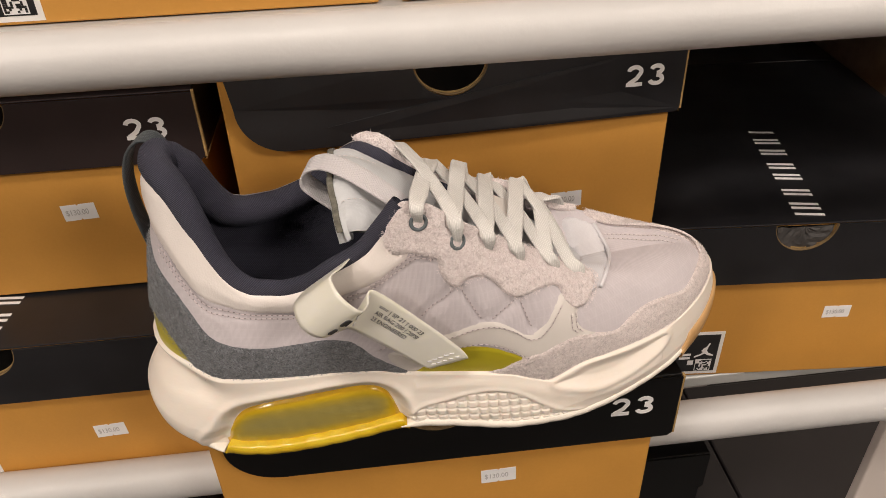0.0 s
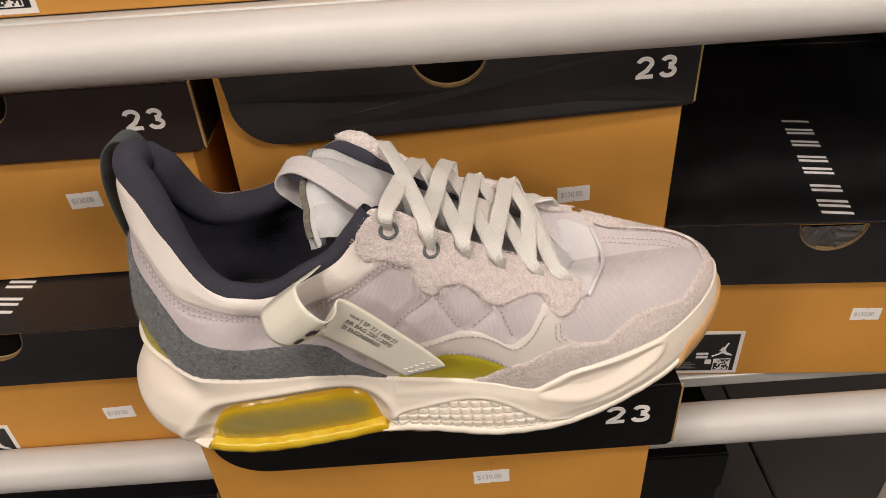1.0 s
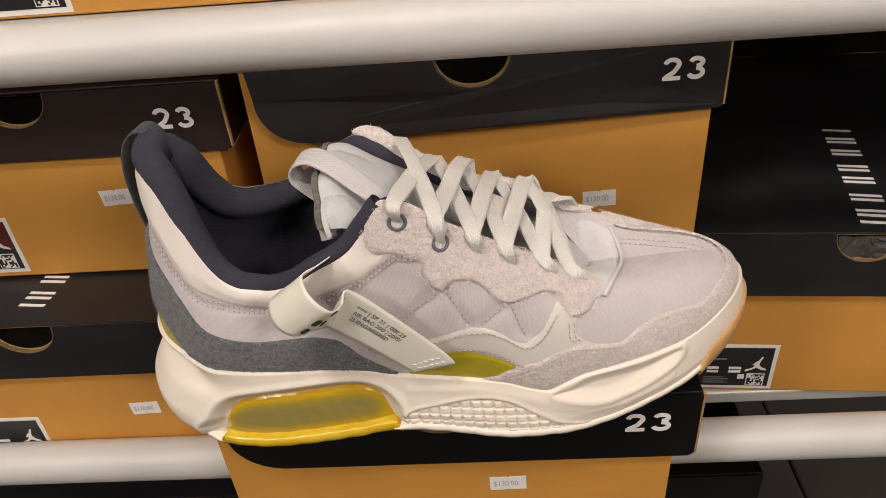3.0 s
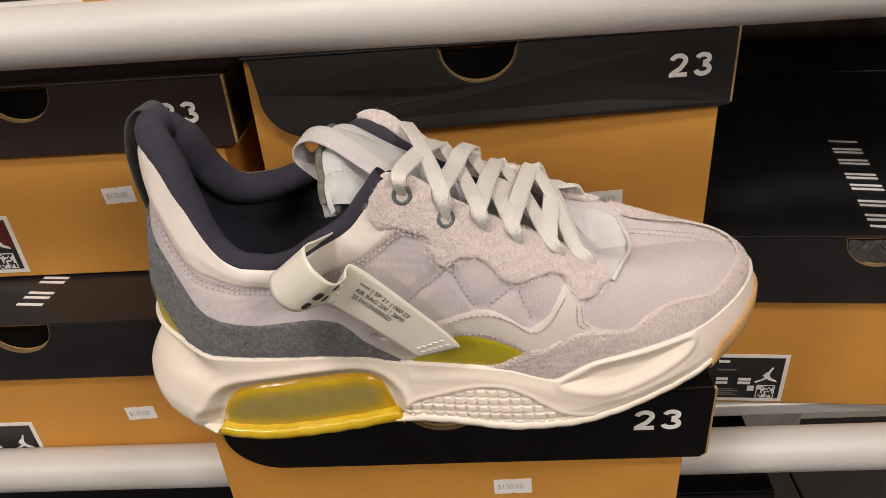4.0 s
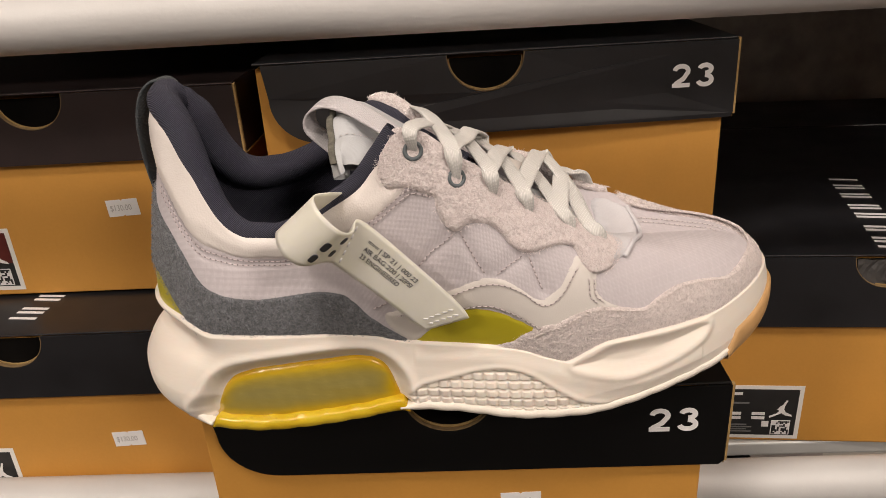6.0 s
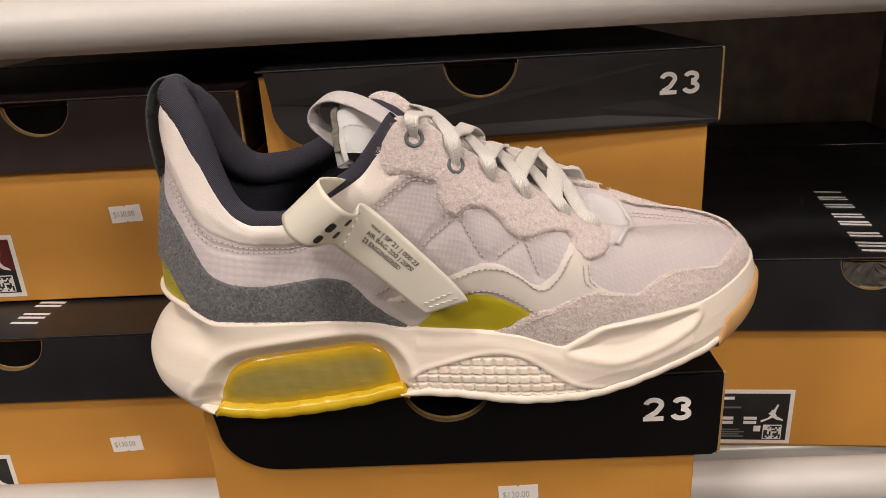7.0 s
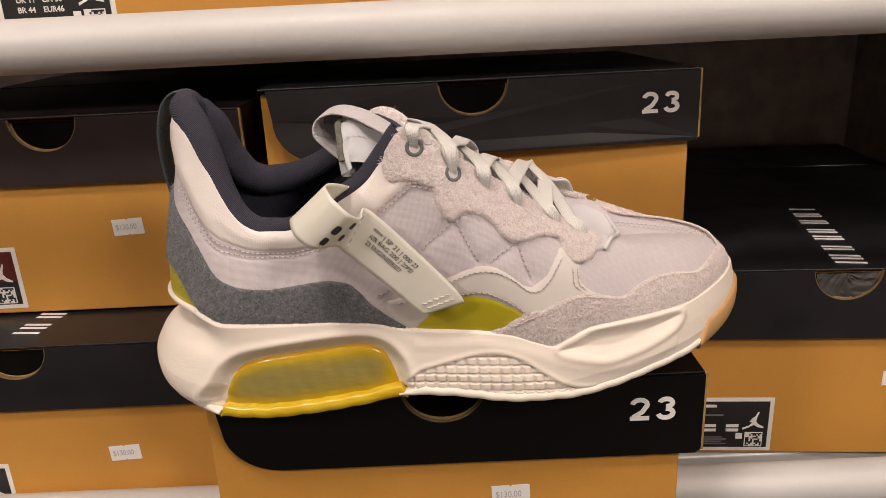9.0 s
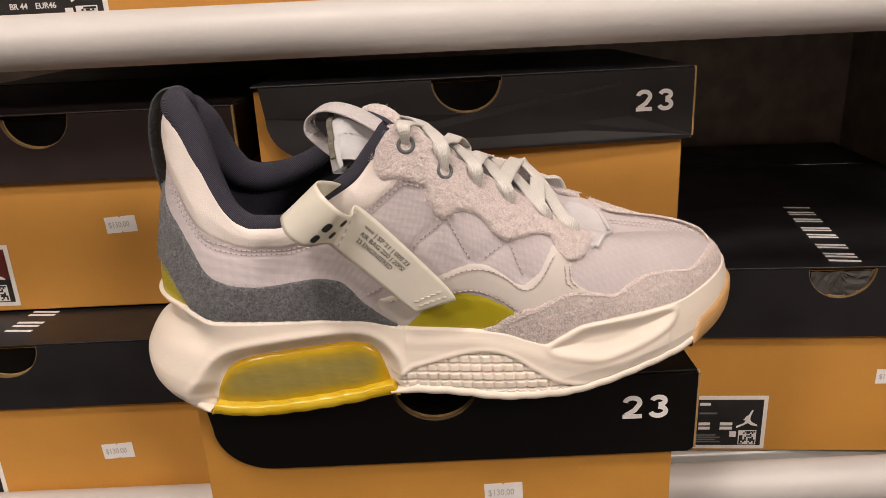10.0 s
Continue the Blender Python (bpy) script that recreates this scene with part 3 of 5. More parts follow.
def nap(outline, count, mat, parent, lift, size=2.0, seed=1, name="suede_nap", flat=0.6):
    """Loose fibres standing off a suede layer."""
    loop = spline(np.array(outline) * AV, 4)
    rng = np.random.RandomState(seed)
    lo, hi = loop.min(0), loop.max(0)
    q = lo + (hi - lo) * rng.rand(count * 3, 2)
    q = q[ring_distance(q, loop) < 0.6][:count]
    av = q / AV
    p, n = skin(av[:, 0], np.clip(av[:, 1], 0, 1), np.full(len(av), lift - 0.2))
    r = rng.normal(size=p.shape)
    tang = r - (r * n).sum(1, keepdims=True) * n
    tang /= np.linalg.norm(tang, axis=1, keepdims=True)
    side = np.cross(n, tang)
    ln = size * (0.4 + rng.rand(len(p), 1) ** 2)
    w = 0.10
    mid = p + tang * ln * 0.5 + n * (0.35 + 0.35 * rng.rand(len(p), 1)) + side * rng.normal(size=(len(p), 1)) * 0.25
    tip = p + tang * ln * 0.9 + n * (0.25 + flat * rng.rand(len(p), 1)) + side * rng.normal(size=(len(p), 1)) * 0.5
    co = np.stack([p - side * w, p + side * w, mid - side * w, mid + side * w, tip], 1).reshape(-1, 3)
    faces = [f for i in range(len(p)) for f in ((5 * i, 5 * i + 1, 5 * i + 3, 5 * i + 2), (5 * i + 2, 5 * i + 3, 5 * i + 4))]
    ob = mesh_from(name, co, faces, mat, parent, "loose suede fibres", False)
    ob["kind"] = "stuff"
    return ob


def stitches(line, mat, parent, lift, gap=2.9, long=2.0, wide=0.58):
    """A seam: a row of short rounded threads on the upper."""
    av = spline(np.array(line) * AV, 8, False) / AV
    p, n = skin(av[:, 0], np.clip(av[:, 1], 0, 1), np.full(len(av), lift))
    both = even(np.hstack([p, n]), gap / 4)
    co, faces, holes = [], [], 0
    for i in range(4, len(both) - 2 if lift < 1.7 else 0, 4):
        c, nn = both[i, :3], both[i, 3:]
        t = both[i + 1, :3] - both[i - 1, :3]
        t /= np.linalg.norm(t) + 1e-9
        s, k = np.cross(nn, t), len(co)
        co += [c + (t * math.cos(q) * 0.5 + s * math.sin(q) * 0.38) + nn * 0.14 for q in np.linspace(0, 2 * math.pi, 7)[:-1]]
        faces.append(tuple(range(k, k + 6)))
        holes += 1
    for i in range(2, len(both) - 2, 4):
        c, nn = both[i, :3], both[i, 3:]
        t = both[i + 1, :3] - both[i - 1, :3]
        t /= np.linalg.norm(t) + 1e-9
        s = np.cross(nn, t)
        k = len(co)
        for u, sc, hh in ((-1, 0.3, -0.25), (-0.7, 0.9, 0.2), (0, 1, 0.38), (0.7, 0.9, 0.2), (1, 0.3, -0.25)):
            for w_, h_ in ((-1, -0.35), (-0.6, 0.7), (0.6, 0.7), (1, -0.35)):
                co.append(c + t * u * long / 2 + s * w_ * sc * wide / 2 + nn * (hh + h_ * 0.3 * sc))
        for j in range(4):
            for w_ in range(3):
                faces.append((k + j * 4 + w_, k + j * 4 + w_ + 1, k + j * 4 + w_ + 5, k + j * 4 + w_ + 4))
    ob = mesh_from("stitching", co, faces, [mat, HOLE], parent)
    ob.data.polygons.foreach_set("material_index", [1] * holes + [0] * (len(faces) - holes))
    return ob


def ribbon(name, path, width_dir, wide, thick, mat, parent, label="", n=10, taper=None):
    """A flat woven band along a path; width_dir: the way across it, at each of the points."""
    both = spline(np.hstack([np.array(path, float), np.array(width_dir, float)]), n, False)
    both = even(both, 1.1) if len(both) < 400 else both
    p, w = both[:, :3], both[:, 3:]
    t = np.gradient(p, axis=0)
    t /= np.linalg.norm(t, axis=1, keepdims=True) + 1e-9
    w = w - (w * t).sum(1, keepdims=True) * t
    w /= np.linalg.norm(w, axis=1, keepdims=True) + 1e-9
    up = np.cross(w, t)
    prof = [(-0.5, 0), (-0.46, 0.42), (-0.3, 0.52), (0, 0.5), (0.3, 0.52), (0.46, 0.42), (0.5, 0), (0.46, -0.42), (0.3, -0.5), (-0.3, -0.5), (-0.46, -0.42)]
    m = len(prof)
    k = np.ones(len(p)) if taper is None else np.interp(np.linspace(0, 1, len(p)), *taper)
    co = np.concatenate([[p[i] + w[i] * a * wide * k[i] + up[i] * b * thick for a, b in prof] for i in range(len(p))])
    faces = [(i * m + j, i * m + (j + 1) % m, (i + 1) * m + (j + 1) % m, (i + 1) * m + j) for i in range(len(p) - 1) for j in range(m)]
    faces += [tuple(range(m))[::-1], tuple((len(p) - 1) * m + j for j in range(m))]
    ob = mesh_from(name, co, faces, mat, parent, label)
    return ob


# ---- sneaker: materials ----
def woven(name, c, scale, rough=0.75, bump=0.35, spread=0.06, sheen=0.2, check=0.0):
    m = Mat(name, rough)
    a = m.wave(scale, "X", (0, 0, 0.3), 0.6)
    b = m.wave(scale, "Z", (0.2, 0, 0), 0.6)
    h = m.math("MULTIPLY", a, b)
    base = m.ramp(m.noise(45, 4), [(0.3, scaled_color(c, 1 - spread)), (0.7, scaled_color(c, 1 + spread))])
    col = m.mix(0.22, base, m.ramp(h, [(0.1, scaled_color(c, 0.7)), (0.7, scaled_color(c, 1.15))]))
    if check:
        g = m.math("MAXIMUM", m.wave(check, "X", (0, 0, 0), 0.15), m.wave(check, "Z", (0, 0, 0), 0.15))
        g = m.ramp(g, [(0.93, (0, 0, 0)), (0.985, (1, 1, 1))])
        col = m.mix(m.math("MULTIPLY", g, 0.09), col, scaled_color(c, 1.35))
        m.bump(g, 0.12, 0.0002)
    m.color(col)
    m.bump(h, bump, 0.0003).bump(m.noise(70, 3), 0.25, 0.0012)
    m.set(Sheen_Weight=sheen, Sheen_Roughness=0.4)
    return m.m


def suede(name, c, light, spread=0.2):
    m = Mat(name, 0.95)
    f = m.noise(620, 5, 0.7, (1, 1, 1), 1.2)
    base = m.ramp(m.noise(130, 5, 0.6), [(0.3, scaled_color(c, 1 - spread)), (0.7, scaled_color(c, 1 + spread))])
    m.color(m.mix(0.7, base, m.ramp(f, [(0.36, scaled_color(c, 0.7)), (0.47, c), (0.58, light)])))
    m.bump(f, 0.9, 0.0016).bump(m.noise(260, 4), 0.75, 0.0022)
    m.set(Sheen_Weight=0.35, Sheen_Roughness=0.5)
    return m.m


RIPSTOP = woven("ripstop_nylon", (0.555, 0.505, 0.53), 520, 0.6, 0.3, 0.04, 0.2, 70)
QUARTER = woven("quarter_weave", (0.57, 0.51, 0.53), 640, 0.7, 0.5, 0.04, 0.2)
LEATHER = Mat("cream_leather", 0.36)
LEATHER.color(LEATHER.ramp(LEATHER.noise(30, 4), [(0.3, (0.755, 0.695, 0.665)), (0.7, (0.82, 0.76, 0.73))]))
LEATHER.bump(LEATHER.voronoi(1100), 0.25, 0.0004).bump(LEATHER.noise(160, 4), 0.25, 0.0008)
LEATHER = LEATHER.m
OVERLAY = Mat("smooth_grey_leather", 0.5)
OVERLAY.color(OVERLAY.ramp(OVERLAY.noise(30, 4), [(0.3, (0.62, 0.575, 0.545)), (0.7, (0.675, 0.63, 0.595))]))
OVERLAY.bump(OVERLAY.voronoi(1500), 0.15, 0.0003)
OVERLAY = OVERLAY.m
PINK_SUEDE = suede("pinkish_suede", (0.78, 0.68, 0.67), (0.95, 0.88, 0.87))
TOE_SUEDE = suede("greyed_pink_suede", (0.72, 0.625, 0.61), (0.90, 0.81, 0.79))
GREY_SUEDE = suede("charcoal_suede", (0.083, 0.086, 0.095), (0.20, 0.207, 0.225), 0.5)
PINK_NAP = mottled("pinkish_suede_nap", (0.80, 0.71, 0.70), 0.95, 300, 0.15).m
TOE_NAP = mottled("greyed_pink_nap", (0.76, 0.67, 0.65), 0.95, 300, 0.15).m
GREY_NAP = mottled("charcoal_nap", (0.24, 0.25, 0.272), 0.95, 300, 0.55).m
NAVY = Mat("navy_twill_lining", 0.8)
_h = NAVY.wave(520, "DIAGONAL", (0.5, 0.2, 0.4), 0.5)
NAVY.color(NAVY.mix(0.6, NAVY.ramp(NAVY.noise(60, 3), [(0.3, (0.026, 0.026, 0.044)), (0.7, (0.036, 0.036, 0.058))]), NAVY.ramp(_h, [(0.25, (0.015, 0.015, 0.028)), (0.8, (0.070, 0.070, 0.105))])))
NAVY.bump(_h, 0.7, 0.0006)
NAVY = NAVY.m
INSOLE = mottled("dark_insole_cloth", (0.022, 0.024, 0.026), 0.95, 300, 0.35, 1400, 0.5).m
MIDSOLE = Mat("cream_foam", 0.5)
MIDSOLE.color(MIDSOLE.ramp(MIDSOLE.noise(22, 4), [(0.3, (0.77, 0.692, 0.62)), (0.7, (0.81, 0.737, 0.66))]))
MIDSOLE.bump(MIDSOLE.noise(300, 3, 0.5, (0.3, 1, 2.5)), 0.12, 0.0006).bump(MIDSOLE.noise(1800, 2), 0.08, 0.0002)
MIDSOLE.set(Subsurface_Weight=0.15, Subsurface_Radius=(0.004, 0.0025, 0.0018), Subsurface_Scale=1.0)
MIDSOLE = MIDSOLE.m
RIM = mottled("white_rubber_rim", (0.76, 0.70, 0.62), 0.55, 40, 0.05, 900, 0.35, 0.0005).m
GUM = mottled("gum_rubber", (0.50, 0.29, 0.12), 0.5, 40, 0.1, 700, 0.15).m
AIR = Mat("yellow_air_film", 0.3)
_w = AIR.t.nodes.new("ShaderNodeAttribute")
_w.attribute_name = "weld"
_g = AIR.ramp(AIR.math("ADD", _w.outputs["Fac"], AIR.math("MULTIPLY", AIR.noise(60, 4, 0.6, (0.35, 1, 2.2)), 0.30)), [(0.12, (0.32, 0.275, 0.10)), (0.34, (0.38, 0.29, 0.06)), (0.62, (0.52, 0.35, 0.012)), (0.95, (0.60, 0.35, 0.006))])
AIR.color(_g)
AIR.set(Transmission_Weight=0.12, IOR=1.4, Coat_Weight=0.8, Coat_Roughness=0.16)
AIR.bump(AIR.noise(110, 3, 0.5, (0.6, 1, 1.6)), 0.35, 0.0015)
AIR = AIR.m
AIR_CORE = mottled("greenish_air_core", (0.26, 0.225, 0.07), 0.6, 60, 0.12, 300, 0.2).m
AMBER = Mat("amber_rubber_rail", 0.22)
AMBER.color(AMBER.mix(AMBER.ramp(AMBER.noise(45, 4, 0.6, (0.5, 1, 2.5)), [(0.4, (0, 0, 0)), (0.6, (1, 1, 1))]), (0.70, 0.44, 0.006), (0.84, 0.60, 0.035)))
AMBER.set(Transmission_Weight=0.25, Coat_Weight=0.4, Coat_Roughness=0.15)
AMBER.bump(AMBER.noise(240, 3), 0.2, 0.0006)
AMBER = AMBER.m
OLIVE = Mat("olive_yellow_moulding", 0.38)
OLIVE.color(OLIVE.mix(OLIVE.noise(28, 4), (0.40, 0.335, 0.012), (0.50, 0.42, 0.025)))
OLIVE.bump(OLIVE.noise(900, 2), 0.1, 0.0002)
OLIVE = OLIVE.m
HOLE = mottled("needle_hole", (0.27, 0.23, 0.235), 0.9, 300, 0.2).m
THREAD = mottled("pale_thread", (0.70, 0.64, 0.64), 0.8, 300, 0.15).m
DIM_THREAD = mottled("mauve_thread", (0.60, 0.52, 0.53), 0.8, 300, 0.15).m
LACE = Mat("pale_grey_lace", 0.8)
_b = LACE.math("MULTIPLY", LACE.wave(300, "X", (0, 0, 0.5), 1.0), LACE.wave(300, "Y", (0.5, 0, 0.3), 1.0))
LACE.color(LACE.mix(0.35, LACE.ramp(LACE.noise(80, 3), [(0.3, (0.66, 0.64, 0.62)), (0.7, (0.73, 0.71, 0.69))]), LACE.ramp(_b, [(0.05, (0.46, 0.45, 0.43)), (0.6, (0.80, 0.78, 0.76))])))
LACE.bump(_b, 0.55, 0.0005)
LACE = LACE.m
SATIN = woven("pale_lilac_satin", (0.64, 0.62, 0.65), 800, 0.45, 0.25, 0.04, 0.2)
TONGUE = woven("pale_satin_tongue", (0.52, 0.525, 0.545), 700, 0.5, 0.3, 0.04, 0.2)
WEBBING = woven("mauve_webbing", (0.56, 0.53, 0.55), 420, 0.75, 0.7, 0.05, 0.1)
DARK_WEB = woven("slate_webbing", (0.045, 0.053, 0.059), 420, 0.75, 0.7, 0.15, 0.1)
FELT = mottled("grey_felt_edge", (0.13, 0.122, 0.10), 1.0, 400, 0.3, 900, 0.8).m
EYELET = mottled("slate_eyelet", (0.10, 0.115, 0.125), 0.5, 200, 0.1).m
TAG = Mat("milky_rubber_tag", 0.36)
TAG.color(TAG.ramp(TAG.noise(25, 3), [(0.3, (0.84, 0.81, 0.67)), (0.7, (0.88, 0.85, 0.72))]))
TAG.set(Transmission_Weight=0.1, Subsurface_Weight=0.5, Subsurface_Radius=(0.004, 0.004, 0.003), Subsurface_Scale=1.0)
TAG.bump(TAG.noise(700, 2), 0.08, 0.0003)
TAG = TAG.m
TAG_INK = mottled("tag_ink", (0.035, 0.037, 0.042), 0.6, 200, 0.1).m


# ---- sneaker: parts ----
# outlines on the upper, in a (round the shoe) and v (from sole to top line)
GREY_OUT = [(-0.10, 0.62), (0.02, 0.625), (0.075, 0.564), (0.144, 0.49), (0.184, 0.424), (0.206, 0.366), (0.228, 0.35), (0.268, 0.388), (0.314, 0.436), (0.35, 0.476), (0.374, 0.476), (0.394, 0.424), (0.404, 0.344), (0.413, 0.224), (0.43, 0.11), (0.452, 0.036), (0.448, 0.0),
            (0.40, 0.0), (0.30, 0.0), (0.22, 0.0), (0.182, 0.035), (0.154, 0.115), (0.13, 0.18), (0.09, 0.225), (-0.10, 0.26)]
LEATHER_OUT = [(0.0, 1.0), (0.0, 0.80), (0.03, 0.77), (0.13, 0.66), (0.178, 0.588), (0.212, 0.578), (0.252, 0.688), (0.294, 0.762), (0.336, 0.78), (0.372, 0.788), (0.412, 0.796), (0.452, 0.79), (0.488, 0.775), (0.486, 0.82), (0.478, 0.85), (0.473, 0.912), (0.478, 1.0), (0.45, 1.0), (0.40, 1.0), (0.33, 1.0), (0.25, 1.0), (0.15, 1.0)]
EYE_OUT = [(0.474, 1.0), (0.468, 0.952), (0.466, 0.912), (0.476, 0.828), (0.504, 0.76), (0.516, 0.752), (0.514, 0.692), (0.518, 0.632), (0.528, 0.618), (0.546, 0.684), (0.57, 0.728), (0.582, 0.704), (0.588, 0.656), (0.604, 0.638), (0.624, 0.652), (0.654, 0.68), (0.664, 0.655), (0.656, 0.568), (0.658, 0.495), (0.68, 0.505), (0.714, 0.61), (0.744, 0.71), (0.757, 0.80),
           (0.75, 0.90), (0.715, 0.965), (0.66, 1.0), (0.60, 1.0), (0.55, 1.0), (0.51, 1.0), (0.49, 1.0)]
OVER_OUT = [(0.43, 0.25), (0.47, 0.30), (0.50, 0.34), (0.532, 0.408), (0.556, 0.44), (0.572, 0.432), (0.586, 0.392), (0.608, 0.432), (0.624, 0.484), (0.645, 0.57), (0.66, 0.62), (0.675, 0.58), (0.666, 0.50), (0.658, 0.44), (0.65, 0.372), (0.656, 0.30), (0.67, 0.25), (0.64, 0.25), (0.605, 0.24), (0.582, 0.165), (0.566, 0.205), (0.55, 0.236), (0.53, 0.248), (0.50, 0.21), (0.475, 0.13), (0.45, 0.03), (0.43, 0.12)]
TOE_OUT = [(0.53, 0.0), (0.544, 0.08), (0.558, 0.152), (0.578, 0.235), (0.604, 0.292), (0.636, 0.298), (0.664, 0.264), (0.688, 0.23), (0.716, 0.29), (0.752, 0.343), (0.786, 0.333), (0.824, 0.268), (0.848, 0.275), (0.90, 0.315), (0.955, 0.33), (1.0, 0.385), (1.045, 0.46), (1.08, 0.54), (1.118, 0.65), (1.16, 0.745), (1.20, 0.78),
           (1.24, 0.72), (1.29, 0.5), (1.36, 0.3), (1.45, 0.0), (1.3, 0.0), (1.15, 0.0), (1.0, 0.0), (0.85, 0.0), (0.7, 0.0)]
YELLOW_OUT = [(0.43, 0.0), (0.45, 0.05), (0.472, 0.165), (0.50, 0.228), (0.528, 0.252), (0.552, 0.23), (0.578, 0.17), (0.56, 0.0), (0.5, 0.0)]
VAMP_OUT = [(0.70, 0.60), (0.724, 0.604), (0.745, 0.655), (0.78, 0.75), (0.83, 0.83), (0.90, 0.88), (0.965, 0.903), (1.03, 0.895), (1.10, 0.872), (1.18, 0.825), (1.22, 0.86), (1.2, 0.95), (1.1, 1.0), (0.9, 1.0), (0.76, 0.93)]
BAND_OUT = [(0.425, 0.80), (0.446, 0.815), (0.48, 0.80), (0.512, 0.772), (0.520, 0.746), (0.48, 0.75), (0.45, 0.764), (0.425, 0.765)]


def mirror(outline):
    return [(2 - a, v) for a, v in outline]


QUILT = [[(0.465, 0.44), (0.478, 0.48), (0.502, 0.536), (0.525, 0.61)], [(0.531, 0.62), (0.536, 0.496), (0.54, 0.432)], [(0.552, 0.455), (0.574, 0.544), (0.598, 0.625)], [(0.604, 0.624), (0.60, 0.528), (0.598, 0.436)], [(0.155, 0.60), (0.188, 0.545), (0.214, 0.53), (0.255, 0.64), (0.30, 0.725), (0.34, 0.742), (0.38, 0.752), (0.43, 0.755)]]


def make_upper(s):
    a, v = np.meshgrid(np.arange(0, 2, 0.004), np.linspace(0, 1, 64), indexing="ij")
    groove = np.zeros(a.shape)
    for line in QUILT:
        pts = spline(np.array(line) * AV, 6, False)
        for b in (0, 1):
            qa = np.where(a > 1, 2 - a, a) if b else a
            d = np.min(np.hypot(qa[..., None] * AV[0] - pts[:, 0], v[..., None] * AV[1] - pts[:, 1]), -1)
            groove = np.minimum(groove, -1.1 * np.exp(-(d / 2.6) ** 2))
    p, n = skin(a, v, groove)
    nn, mm = a.shape
    f = grid_faces(nn, mm, True)
    mesh_from("upper", p.reshape(-1, 3), f, RIPSTOP, s, "lavender grey ripstop nylon upper")
    # lining with a padded collar
    pad = curve([0, 0.45, 0.7, 0.86, 0.95, 1.0], [3, 4.5, 6.5, 8, 8, 5.0])
    a, v = np.meshgrid(np.arange(-0.6, 0.6001, 0.01), np.linspace(0.02, 1, 30), indexing="ij")
    q = np.where(np.mod(a, 2) > 1, 2 - np.mod(a, 2), np.mod(a, 2))
    k = np.interp(q, [0, 0.42, 0.52, 0.6], [1, 1, 0.35, 0.25])
    p, n = skin(a, v, -(2.5 + (pad(v) - 2.5) * k))
    mesh_from("lining", p.reshape(-1, 3), [x[::-1] for x in grid_faces(*a.shape)], NAVY, s, "dark navy twill lining")
    # the padded roll of the collar
    aa = np.concatenate([np.linspace(-0.575, -0.1, 110), np.linspace(-0.095, 0.095, 60), np.linspace(0.1, 0.492, 90)])
    q = np.abs(aa)
    t, n = skin(aa, np.ones_like(aa), np.zeros_like(aa))
    r = np.where(aa > 0, np.interp(q, [0, 0.10, 0.2, 0.26, 0.33, 0.40, 0.47, 0.5], [8.5, 8.2, 7.0, 5.4, 4.4, 4.1, 3.8, 3.4]), np.interp(q, [0, 0.10, 0.2, 0.3, 0.40, 0.47, 0.58], [8.5, 8.8, 8.6, 8.0, 6.6, 5.2, 4.0]))
    r = np.convolve(np.pad(r, 6, mode="edge"), np.ones(13) / 13, "valid")
    tg = np.gradient(t, axis=0)
    tg /= np.linalg.norm(tg, axis=1, keepdims=True)
    up = np.array([0, 0, 1.0]) - tg * tg[:, 2:3]
    up /= np.linalg.norm(up, axis=1, keepdims=True)
    inw = np.cross(up, tg)
    flip = np.sign(((inw) * n).sum(1, keepdims=True))
    inw *= -np.where(flip == 0, 1, flip)
    for _ in range(3):
        inw[1:-1] = (inw[:-2] + inw[1:-1] + inw[2:]) / 3
    inw /= np.linalg.norm(inw, axis=1, keepdims=True)
    sink = np.where(aa < 0, np.interp(q, [0.0, 0.08, 0.16, 0.36, 0.46], [0.05, -0.3, -0.85, -0.85, -0.9]), np.interp(q, [0, 0.1, 0.2, 0.26, 0.33, 0.4], [0.05, 0.0, -0.3, -0.45, -0.2, 0.0]))
    c = t + inw * (r * np.interp(aa, [-0.08, 0.05, 0.15, 0.25, 0.33, 0.45], [0.8, 0.6, 0.38, 0.28, 0.32, 0.15]))[:, None] + up * (r * sink)[:, None]
    ph = np.linspace(0, 2 * math.pi, 25)[:-1]
    co = c[:, None] + inw[:, None] * (r[:, None] * np.cos(ph))[..., None] + up[:, None] * (r[:, None] * 1.08 * np.sin(ph))[..., None]
    m = len(ph)
    f = [(i * m + j, i * m + (j + 1) % m, (i + 1) * m + (j + 1) % m, (i + 1) * m + j) for i in range(len(aa) - 1) for j in range(m)]
    mesh_from("collar_roll", co.reshape(-1, 3), f, NAVY, s, "dark navy padded collar")
    # insole
    al = np.linspace(0, 2, 90)[:-1]
    x, y = sole_loop(al, 14)
    bm = bmesh.new()
    bm.faces.new([bm.verts.new((xx / 1000, yy / 1000, 0.068 - 0.00006 * min(xx, 200))) for xx, yy in zip(x, y)])
    part("insole", bm, INSOLE, s, "black insole")


